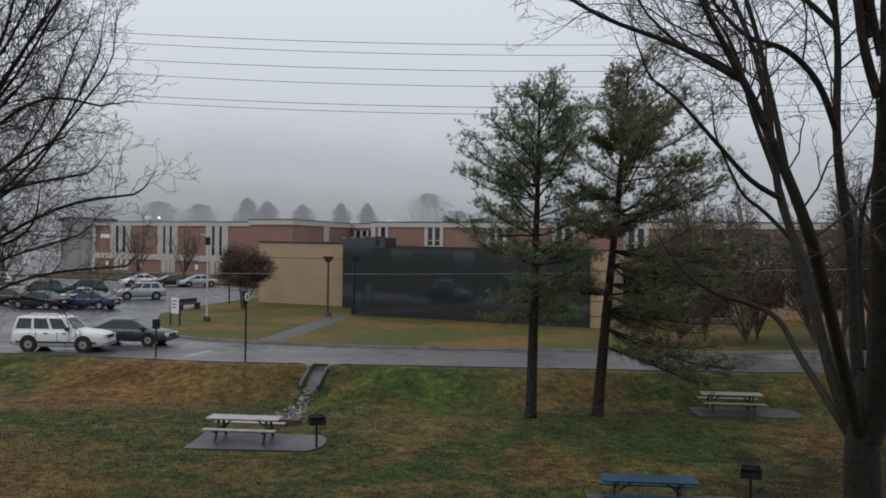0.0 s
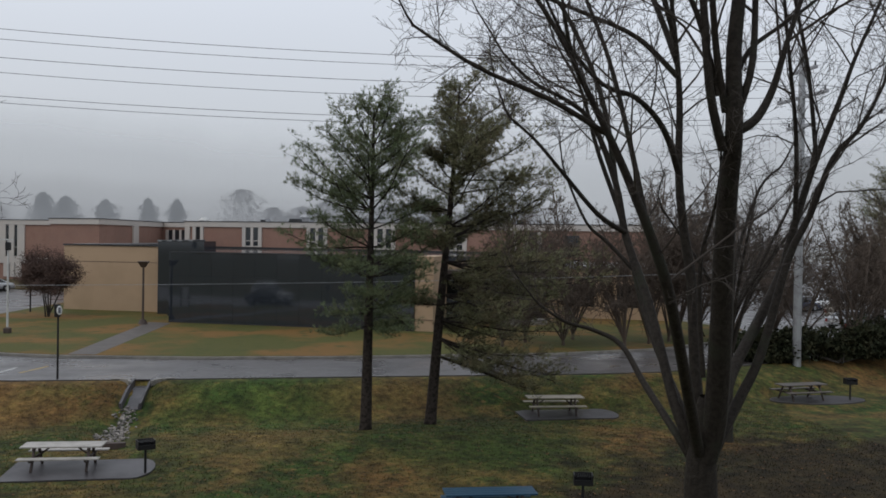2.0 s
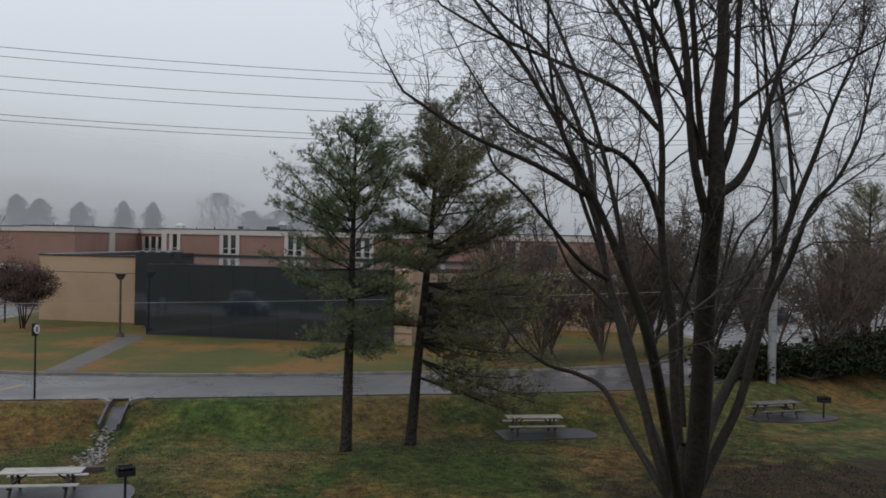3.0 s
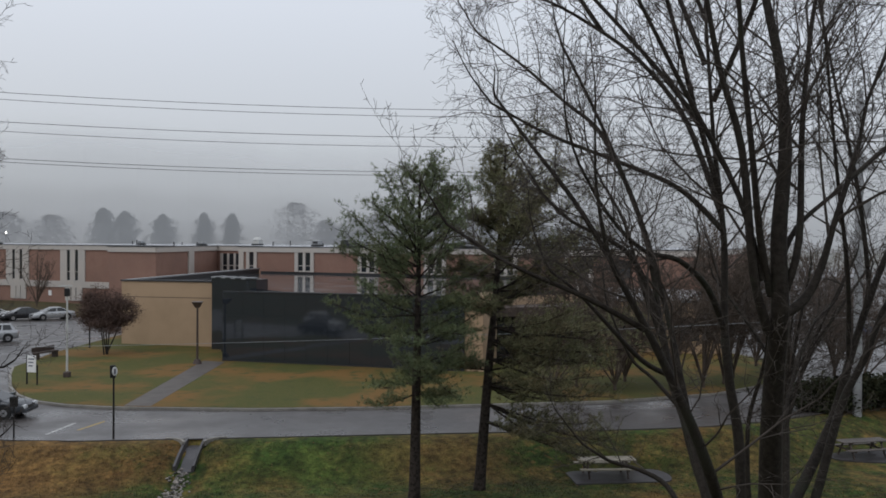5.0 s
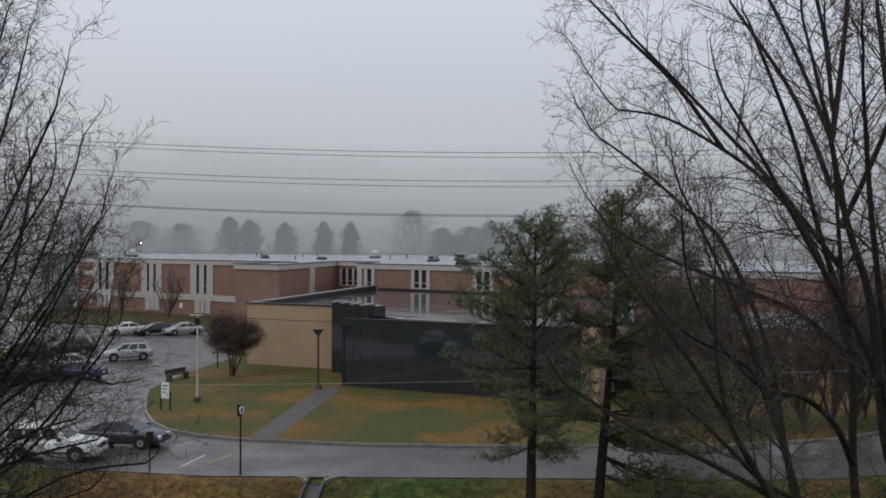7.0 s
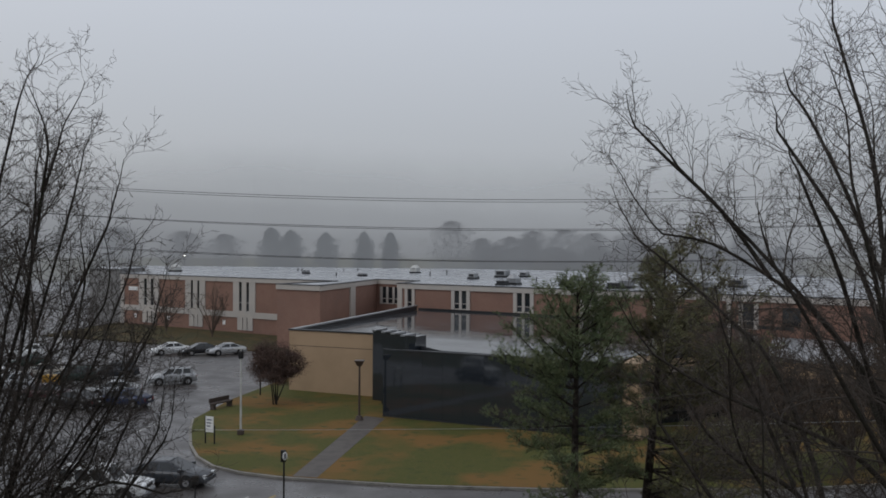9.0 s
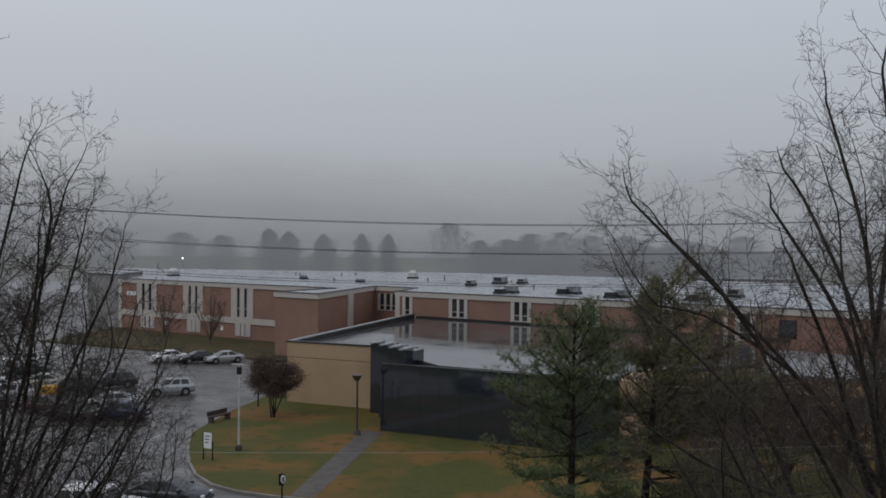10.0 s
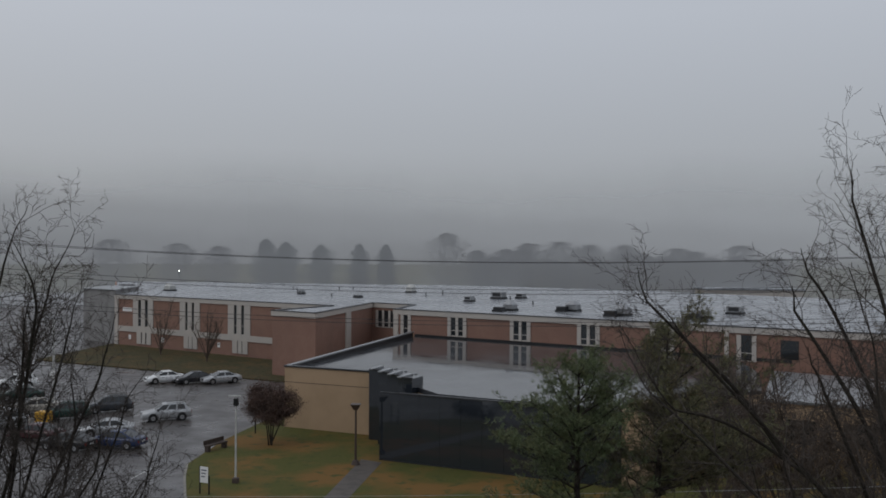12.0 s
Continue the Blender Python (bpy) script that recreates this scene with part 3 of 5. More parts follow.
rp = random.Random(3)
for i in range(NP):
    for j in range(3):
        ob = new("glass_pane", pane)
        ob.parent, ob.matrix_parent_inverse = glassb, glassb.matrix_basis.inverted()
        ob.matrix_basis = MF @ pose(i * lf / NP, -0.03, 0.22 + j * 1.62, rp.gauss(0, 0.12), 0, rp.gauss(0, 0.12))
wpart("glass_frame", moved(boxed(0.0, lf, 0.0, 0.14, 0.12, 5.14), MF), DARK_TRIM, glassb)
wpart("base_course", moved(boxed(0.0, lf, -0.1, 0.14, 0.1, 0.22), MF), DARK_TRIM, glassb)
wpart("coping", moved(boxed(1.6, lf + 0.05, -0.12, 0.16, 5.08, 5.17), MF), DARK_TRIM, glassb)
wpart("tan_pier", prism([(8.75, 59.35), (9.9, 58.9), (11.6, 63.2), (10.4, 63.7)], 0, 5.15), TAN, glassb, "tan end pier")
for z in (0.9, 1.9, 2.9, 3.9):
    wpart("facade_joint", prism([(8.72, 59.31), (9.92, 58.84), (9.92, 58.86), (8.72, 59.33)], z, z + 0.03), FRAME_BROWN, glassb)
# recessed entrance and tan wing on the other side
ME, le = wall_frame((11.2, 64.4), (20.8, 69.2))
wpart("entrance_glass", moved(boxed(0, le, -0.08, 0, 0.15, 3.4), ME), GLASS_DARK, glassb, "dark recessed entrance glazing")
wpart("entrance_canopy", prism([(11.0, 62.6), (20.2, 65.0), (21.4, 69.4), (11.2, 65.6)], 3.45, 4.1), FRAME_BROWN, glassb)
wpart("column", boxed(20.0, 20.6, 66.2, 66.8, 0.13, 3.45, 0.03), TAN, glassb)
wpart("planter_ledge", prism([(15.6, 62.2), (19.2, 63.4), (18.8, 64.6), (15.2, 63.4)], 0.13, 0.55), CONCRETE, glassb, "low pale concrete ledge")
wing = empty("tan_wing", pose(28, 68, 0), "single-storey tan wing with a flat roof", "building")
wpart("wall", prism([(21.2, 70.0), (30.5, 66.2), (36.3, 80), (27, 86)], 0, 4.1), TAN, wing)
wpart("roof", prism([(21.0, 69.8), (30.7, 65.9), (36.6, 80.1), (26.9, 86.3)], 4.1, 4.32), COPING, wing)
MX, lx = wall_frame((21.2, 70.0), (30.5, 66.2))
for s0 in (1.5, 5.5):
    wpart("window", moved(boxed(s0, s0 + 2.2, -0.05, 0.05, 1.1, 2.9), MX), WINDOW, wing)

# the tall building at whose face the camera rises
# Out of view; its width also sets how much sky light it blocks.
tower = empty("tower", pose(0, -6, -1.2), "tall pale concrete tower behind the viewpoint", "building")
wpart("wall", boxed(-8, 8, -14, -4.0, -1.3, 22), CONCRETE, tower)
for k in range(4):
    for z in (1, 4.5, 8, 11.5, 15, 18.5):
        wpart("window", boxed(-7.4 + k * 4.0, -4.6 + k * 4.0, -4.06, -3.95, z, z + 1.9), WINDOW, tower)


# ---- trees ----
def tube(V, F, pts, radii, sides):
    base = len(V)
    n = len(pts)
    up = Vector((0.3, 0.2, 1)) if abs((pts[-1] - pts[0]).normalized().z) < 0.9 else Vector((1, 0.2, 0))
    for i, p in enumerate(pts):
        d = (pts[min(i + 1, n - 1)] - pts[max(i - 1, 0)])
        a = d.cross(up)
        a.normalize()
        b = d.cross(a)
        b.normalize()
        r = radii[i]
        for k in range(sides):
            t = 2 * math.pi * k / sides
            V.append(p + a * (r * math.cos(t)) + b * (r * math.sin(t)))
    for i in range(n - 1):
        for k in range(sides):
            k2 = (k + 1) % sides
            F.append((base + i * sides + k, base + i * sides + k2, base + (i + 1) * sides + k2, base + (i + 1) * sides + k))


def smooth_line(pts, per=3):
    """Points on a smooth line through those given."""
    P = [Vector(p) for p in pts]
    out = []
    for i in range(len(P) - 1):
        a, b, c, d = P[max(i - 1, 0)], P[i], P[i + 1], P[min(i + 2, len(P) - 1)]
        for k in range(per):
            t = k / per
            out.append(0.5 * (2 * b + (c - a) * t + (2 * a - 5 * b + 4 * c - d) * t * t + (3 * b - a - 3 * c + d) * t ** 3))
    return out + [P[-1]]


def bough(rg, start, way, length, n, bend, lift):
    pts, d = [start], way.normalized()
    for _ in range(n):
        d = (d + Vector((rg.gauss(0, bend), rg.gauss(0, bend), rg.gauss(0, bend) + lift))).normalized()
        pts.append(pts[-1] + d * (length / n))
    return pts


def side_way(rg, d, angle):
    a = Vector((rg.gauss(0, 1), rg.gauss(0, 1), rg.gauss(0, 1))).cross(d)
    a.normalize()
    return (d * math.cos(angle) + a * math.sin(angle)).normalized()


SPEC = [  # spacing, shortest, share of parent, longest, points, sides
    (0.40, 0.9, 0.42, 3.2, 6, 5), (0.20, 0.45, 0.42, 1.4, 4, 3), (0.13, 0.22, 0.45, 0.7, 3, 3), (0.13, 0.12, 0.45, 0.32, 2, 3)]


def ramify(rg, V, F, pts, radii, level, first, lift, depth, thin, wide=1.0):
    """Side shoots along a branch, and theirs in turn."""
    spacing, shortest, share, longest, n, sides = SPEC[level]
    total = sum((b - a).length for a, b in zip(pts, pts[1:]))
    s, run, i = total * first, 0.0, 0
    while s < total:
        while i < len(pts) - 2 and run + (pts[i + 1] - pts[i]).length < s:
            run += (pts[i + 1] - pts[i]).length
            i += 1
        seg = pts[i + 1] - pts[i]
        t = min(1.0, (s - run) / max(seg.length, 1e-6))
        p, r = pts[i] + seg * t, radii[i] * (1 - t) + radii[i + 1] * t
        ln = min(longest, max(shortest, share * (total - s) + shortest * 0.4)) * rg.uniform(0.65, 1.25)
        way = side_way(rg, seg.normalized(), radians(rg.uniform(28, 58)))
        way.z += lift
        q = bough(rg, p, way, ln, n, 0.22, lift * 0.35)
        r0 = max(thin, min(r * 0.6, 0.0052 * ln + 0.003))
        rad = [r0 + (thin * 0.8 - r0) * k / n for k in range(n + 1)]
        tube(V, F, q, rad, sides)
        if level + 1 < depth:
            ramify(rg, V, F, q, rad, level + 1, 0.22, lift * 0.8, depth, thin, wide)
        s += wide * spacing * rg.uniform(0.6, 1.4) * (0.5 if level == 0 and s > 0.55 * total else 1.0)


def bare_tree(name, base, trunk, stems, label, seed, thin=0.0035, depth=4, lift=0.16, bark=None, twig=None, category="tree", wide=1.0):
    """trunk: points with radii; stems: (points, radius at the foot)."""
    rg = random.Random(seed)
    root = empty(name, pose(*base), label, category)
    inv = root.matrix_basis.inverted()
    V, F = [], []
    tp = smooth_line([p for p, _ in trunk], 3)
    tr = np.interp(np.linspace(0, 1, len(tp)), np.linspace(0, 1, len(trunk)), [r for _, r in trunk])
    tube(V, F, tp, list(tr), 14)
    raw("trunk", V, F, bark or BARK, root, True).matrix_parent_inverse = inv
    TV, TF = [], []
    for pts, r0, grow_len, first in stems:
        line = smooth_line(pts, 4)
        if grow_len:
            d = (line[-1] - line[-3]).normalized()
            d.z += 0.5
            line += bough(rg, line[-1], d, grow_len, 8, 0.10, 0.07)[1:]
        n = len(line)
        rad = [max(0.006, r0 * (1 - k / (n - 1)) ** 1.05 + 0.005) for k in range(n)]
        V, F = [], []
        tube(V, F, line, rad, 9)
        raw("limb", V, F, bark or BARK, root, True).matrix_parent_inverse = inv
        ramify(rg, TV, TF, line, rad, 0, first, lift, depth, thin, wide)
    tw = raw("twig_crown", TV, TF, twig or TWIG, root)
    tw.matrix_parent_inverse = inv
    tagged(tw, kind="stuff")
    return root


maple = []


def maple_limb(radius, grow, first, *points):
    maple.append((points, radius, grow, first))


# the leading stem leans forward, forks, and goes on upright
maple_limb(0.205, 2.4, 0.5, (6.60, 13.5, 2.9), (6.66, 13.3, 3.55), (6.47, 12.8, 4.93), (6.23, 12.3, 6.13), (6.07, 11.9, 7.09), (5.93, 11.5, 7.87), (5.85, 11.4, 8.9), (5.93, 11.4, 9.99), (5.95, 11.6, 11.1), (5.82, 11.8, 12.2), (5.7, 11.9, 13.2))
maple_limb(0.071, 5.6, 0.15, (5.95, 11.5, 7.84), (6.25, 11.5, 8.03), (6.49, 11.5, 8.45), (6.68, 11.5, 9.07), (7.06, 11.6, 10.04))
maple_limb(0.063, 2.6, 0.15, (5.82, 11.6, 7.6), (5.51, 11.4, 8.39), (5.34, 11.4, 9.98), (5.02, 11.4, 11.06), (4.8, 11.4, 12.14), (4.6, 11.4, 13.0))
maple_limb(0.050, 2.0, 0.15, (5.80, 11.5, 8.1), (5.55, 11.3, 8.83), (5.29, 11.0, 9.84), (5.05, 10.8, 11.1), (4.88, 10.6, 12.1), (4.75, 10.4, 12.7))
maple_limb(0.052, 4.4, 0.15, (5.95, 11.45, 8.1), (6.13, 11.4, 8.83), (6.38, 11.8, 10.38), (6.63, 12.0, 11.92), (6.97, 12.2, 12.97))
maple_limb(0.038, 3.0, 0.2, (5.83, 11.4, 8.41), (6.2, 11.6, 8.99), (6.92, 11.9, 9.48), (7.81, 12.2, 10.09))
maple_limb(0.039, 0.8, 0.15, (5.65, 11.45, 8.3), (5.3, 11.4, 9.4), (4.52, 11.4, 10.81), (3.92, 11.4, 11.91), (3.5, 11.4, 12.6))
# the upright stem beside it and its sweeping boughs
maple_limb(0.099, 3.6, 0.35, (6.55, 13.6, 3.3), (6.5, 13.7, 4.4), (6.41, 13.7, 5.72), (6.25, 13.7, 6.62), (6.16, 13.7, 7.51), (6.2, 13.8, 8.6), (6.12, 13.8, 9.5), (6.0, 13.8, 10.5), (5.9, 13.9, 12.4))
maple_limb(0.050, 1.6, 0.2, (6.12, 13.8, 9.3), (6.0, 14.2, 10.1), (5.78, 14.6, 10.97), (5.18, 14.8, 11.78), (4.57, 15.0, 12.31), (3.66, 15.2, 12.86), (2.9, 15.4, 13.02))
maple_limb(0.044, 1.2, 0.2, (6.15, 13.8, 9.0), (5.55, 14.0, 9.63), (4.71, 14.2, 10.03), (3.51, 14.5, 10.53), (2.64, 14.8, 11.05))
maple_limb(0.052, 2.2, 0.2, (6.17, 13.7, 7.42), (5.76, 13.4, 8.09), (5.22, 13.2, 8.52), (4.6, 13.0, 8.67), (4.0, 12.8, 9.18), (3.48, 12.5, 9.88))
maple_limb(0.044, 0.7, 0.2, (6.1, 13.8, 9.6), (5.6, 13.6, 10.9), (5.0, 13.2, 12.4), (4.4, 13.0, 13.7))
maple_limb(0.040, 0.9, 0.2, (6.0, 13.8, 10.4), (5.2, 14.2, 11.6), (4.1, 14.5, 12.9), (3.0, 14.7, 14.1))
maple_limb(0.040, 0.4, 0.2, (5.9, 13.9, 11.6), (5.5, 14.3, 13.0), (5.0, 14.6, 14.0), (4.6, 14.8, 14.7))
maple_limb(0.040, 0.3, 0.4, (6.5, 13.4, 4.2), (6.42, 13.4, 5.2), (6.38, 13.3, 6.09), (6.42, 13.0, 6.8), (6.1, 12.2, 7.3), (5.9, 11.8, 7.6))
maple_limb(0.032, 0.4, 0.15, (5.9, 13.9, 12.3), (5.5, 14.2, 13.6), (5.0, 14.4, 14.8), (4.7, 14.5, 15.3))
maple_limb(0.032, 0.5, 0.15, (5.9, 13.9, 12.8), (5.9, 14.3, 14.2), (5.6, 14.5, 15.6), (5.4, 14.6, 16.4))
maple_limb(0.042, 1.0, 0.15, (5.9, 13.9, 12.4), (6.2, 14.2, 14.0), (6.3, 14.3, 15.5), (6.2, 14.4, 16.8))
maple_limb(0.040, 0.9, 0.15, (6.0, 13.8, 11.0), (6.6, 13.4, 12.8), (6.9, 13.2, 14.6), (6.9, 13.2, 16.2))
maple_limb(0.036, 0.6, 0.15, (4.57, 15.0, 12.31), (3.8, 15.1, 13.4), (2.9, 15.2, 14.3), (2.4, 15.2, 14.8))
# the stem that leans towards the viewer
maple_limb(0.094, 2.2, 0.35, (6.45, 13.4, 3.0), (6.14, 13.0, 3.6), (5.11, 11.6, 5.5), (4.72, 11.3, 6.29), (4.42, 11.2, 6.88), (4.08, 11.1, 7.51), (3.71, 11.0, 8.12), (3.44, 10.9, 8.57), (3.28, 10.8, 9.09))
maple_limb(0.038, 0.8, 0.2, (4.6, 11.25, 6.5), (4.45, 11.5, 7.6), (4.2, 11.8, 8.9), (3.7, 12.2, 10.4), (3.2, 12.4, 11.5))
maple_limb(0.035, 0.6, 0.2, (3.95, 11.1, 7.7), (3.2, 11.1, 8.1), (2.3, 11.3, 8.5), (1.5, 11.4, 9.0))
maple_limb(0.030, 0.4, 0.2, (3.44, 10.9, 8.57), (3.0, 11.0, 9.3), (2.5, 11.2, 10.0), (2.1, 11.4, 10.6))
# the stems that lean away
maple_limb(0.091, 1.8, 0.55, (6.45, 13.6, 3.0), (6.2, 13.8, 3.75), (6.08, 14.6, 5.28), (5.89, 15.2, 6.41), (5.76, 15.4, 7.36), (5.36, 15.5, 8.4), (4.93, 15.6, 8.81), (4.22, 15.6, 9.15), (3.7, 15.6, 9.62))
maple_limb(0.046, 1.4, 0.55, (5.87, 15.2, 6.49), (5.29, 15.0, 6.79), (4.61, 14.8, 7.44), (4.05, 14.6, 7.97), (3.59, 14.5, 8.31))
maple_limb(0.050, 1.4, 0.55, (5.76, 15.4, 7.36), (5.6, 15.8, 9.0), (5.04, 16.5, 10.75), (4.48, 17.0, 11.42), (3.65, 17.5, 12.28), (2.95, 18.0, 12.91))
maple_limb(0.071, 1.2, 0.55, (6.55, 13.7, 2.7), (6.3, 13.9, 3.2), (6.18, 15.0, 3.87), (5.99, 15.6, 4.46), (5.56, 15.9, 4.7), (5.06, 16.0, 4.84), (4.57, 16.0, 5.15))
maple_limb(0.063, 2.4, 0.55, (6.45, 13.8, 3.4), (6.4, 15.4, 4.9), (6.16, 16.0, 6.61), (5.7, 16.2, 8.02), (5.44, 16.4, 9.14), (5.05, 16.5, 9.87))
maple_limb(0.038, 1.2, 0.55, (6.3, 15.8, 5.8), (5.9, 16.1, 6.3), (5.5, 16.2, 6.68), (5.14, 16.4, 7.58))
# the spreading pair on the other side
maple_limb(0.108, 4.2, 0.4, (6.72, 13.5, 3.2), (7.43, 14.2, 4.17), (8.16, 14.6, 5.07), (8.66, 14.8, 5.86), (8.9, 14.8, 6.71), (9.29, 14.8, 7.87), (9.78, 14.9, 8.9), (10.16, 15.0, 9.75), (10.65, 15.0, 10.8))
maple_limb(0.108, 4.6, 0.4, (6.68, 13.7, 2.4), (6.97, 13.9, 2.92), (7.57, 14.2, 3.71), (8.0, 14.3, 4.45), (8.54, 14.4, 6.08), (8.88, 14.3, 6.86), (9.22, 14.2, 7.82), (9.67, 14.1, 8.36), (10.01, 14.0, 9.08))
maple_limb(0.042, 4.0, 0.15, (8.9, 14.8, 6.71), (8.7, 14.5, 8.2), (8.3, 14.2, 10.0), (8.0, 14.0, 11.8))
maple_limb(0.038, 3.0, 0.15, (9.29, 14.8, 7.87), (9.2, 15.0, 9.6), (8.9, 15.2, 11.4), (8.6, 15.3, 13.0))
maple_limb(0.034, 1.2, 0.2, (7.1, 13.9, 4.9), (7.6, 14.4, 6.2), (8.2, 14.8, 7.3), (8.7, 15.0, 7.7))
MB = (6.9, 14.0, -1.15)
bare_tree("maple_tree", MB, [((6.95, 14.05, -1.35), 0.50), ((6.88, 13.95, -0.5), 0.35), ((6.75, 13.8, 0.9), 0.285), ((6.6, 13.62, 2.4), 0.262), ((6.56, 13.5, 3.3), 0.20), ((6.55, 13.4, 3.9), 0.10)], maple,
          "large bare maple with many dark wet limbs", 21, thin=0.0030, lift=0.09, wide=1.1)

NB = (16.6, 31.5, ground_z(16.6, 31.5))
rn = random.Random(17)
slim_stems = []
for k in range(9):
    a, z0 = rn.uniform(0, 6.28), rn.uniform(1.6, 3.4)
    tip = (16.6 + 3.0 * math.cos(a) * rn.uniform(0.4, 1), 31.5 + 3.0 * math.sin(a) * rn.uniform(0.4, 1), rn.uniform(4.5, 8.5))
    slim_stems.append(([(16.6, 31.5, z0), ((33.2 + tip[0]) / 3, (63.0 + tip[1]) / 3, z0 + 0.45 * (tip[2] - z0)), tip], 0.075, 0.8, 0.25))
bare_tree("bare_tree", NB, [((16.6, 31.5, NB[2] - 0.2), 0.27), ((16.6, 31.5, NB[2] + 0.4), 0.2), ((16.6, 31.5, 1.5), 0.17), ((16.6, 31.5, 4.2), 0.08)], slim_stems,
          "slim bare tree behind the large maple", 41, thin=0.008, depth=3, lift=0.08, wide=1.25)

LB = (-11.6, 17.2, -1.15)
rl = random.Random(4)
left_stems = []
for x, y, z, r in ((-8.2, 16.2, 15.0, 0.072), (-7.4, 16.9, 13.6, 0.065), (-9.6, 15.6, 15.6, 0.072), (-11.2, 17.6, 17.5, 0.108), (-6.6, 17.2, 11.0, 0.061), (-6.3, 17.4, 7.0, 0.058), (-7.2, 16.6, 9.0, 0.061), (-12.8, 18.4, 16, 0.086), (-14.5, 17.4, 13, 0.079),
                   (-7.6, 16.8, 5.3, 0.054), (-8.6, 18.6, 12.5, 0.065), (-7.0, 15.9, 12.2, 0.050), (-8.8, 16.9, 14.2, 0.058), (-6.9, 18.0, 9.8, 0.050), (-7.8, 15.6, 10.6, 0.050), (-9.0, 15.2, 13.0, 0.058), (-8.0, 17.6, 8.0, 0.050),
                   (-5.3, 17.2, 6.6, 0.058), (-5.7, 16.6, 8.2, 0.055), (-5.6, 17.6, 5.2, 0.05), (-6.2, 16.9, 4.4, 0.05), (-6.1, 17.6, 9.3, 0.055), (-6.3, 16.4, 7.6, 0.05), (-6.8, 18.2, 5.8, 0.05), (-6.6, 16.0, 6.2, 0.05),
                   (-6.7, 16.4, 10.2, 0.047), (-9.2, 14.8, 11.4, 0.050), (-8.3, 15.4, 7.2, 0.047), (-7.8, 16.4, 14.2, 0.055), (-7.2, 17.4, 12.6, 0.05), (-8.9, 16.3, 15.6, 0.06), (-9.3, 15.9, 14.4, 0.06), (-6.5, 16.8, 11.6, 0.05), (-6.2, 17.3, 9.4, 0.05), (-8.4, 17.0, 15.2, 0.055)):
    foot = Vector((-11.6, 17.2, min(2.0 + 0.22 * z, 5.6)))
    tip = Vector((x - (0.0 if z > 11 else 0.45), y, z - (0.5 if z > 8.5 else 0.1)))
    span = tip - foot
    bows = ((0.38, 0.28), (0.74, 0.64)) if z > 8.5 else ((0.30, 0.45), (0.70, 0.88))
    m1, m2 = (foot + Vector((span.x * h, span.y * h, span.z * v)) + Vector((rl.gauss(0, 0.25), rl.gauss(0, 0.25), rl.gauss(0, 0.15))) for h, v in bows)
    left_stems.append(([tuple(foot), tuple(m1), tuple(m2), tuple(tip)], r * 0.7, 1.4 if z > 8.5 else 0.6, 0.25))
bare_tree("bare_tree", LB, [((-11.6, 17.2, -1.35), 0.5), ((-11.6, 17.2, 0.5), 0.36), ((-11.6, 17.2, 3.0), 0.33), ((-11.6, 17.2, 6.5), 0.15)], left_stems,
          "tall bare deciduous tree with fine upright twigs", 33, thin=0.0038, lift=0.10, wide=1.25)


def needle_mesh(rg, centres, axes, n, length, width):
    """Tufts of thin blades round the centres."""
    c, a = np.repeat(np.array(centres), n, 0), np.repeat(np.array(axes), n, 0)
    k = len(c)
    d = rg.normal(size=(k, 3)) * 0.75 + a * 0.8
    d /= np.linalg.norm(d, axis=1)[:, None]
    side = np.cross(d, rg.normal(size=(k, 3)))
    side /= np.linalg.norm(side, axis=1)[:, None]
    ln = rg.uniform(0.7, 1.25, (k, 1)) * length
    start = c + rg.normal(size=(k, 3)) * 0.025
    v = np.stack([start + side * width, start - side * width, start + d * ln], 1).reshape(-1, 3)
    return v.tolist(), np.arange(3 * k).reshape(-1, 3).tolist()


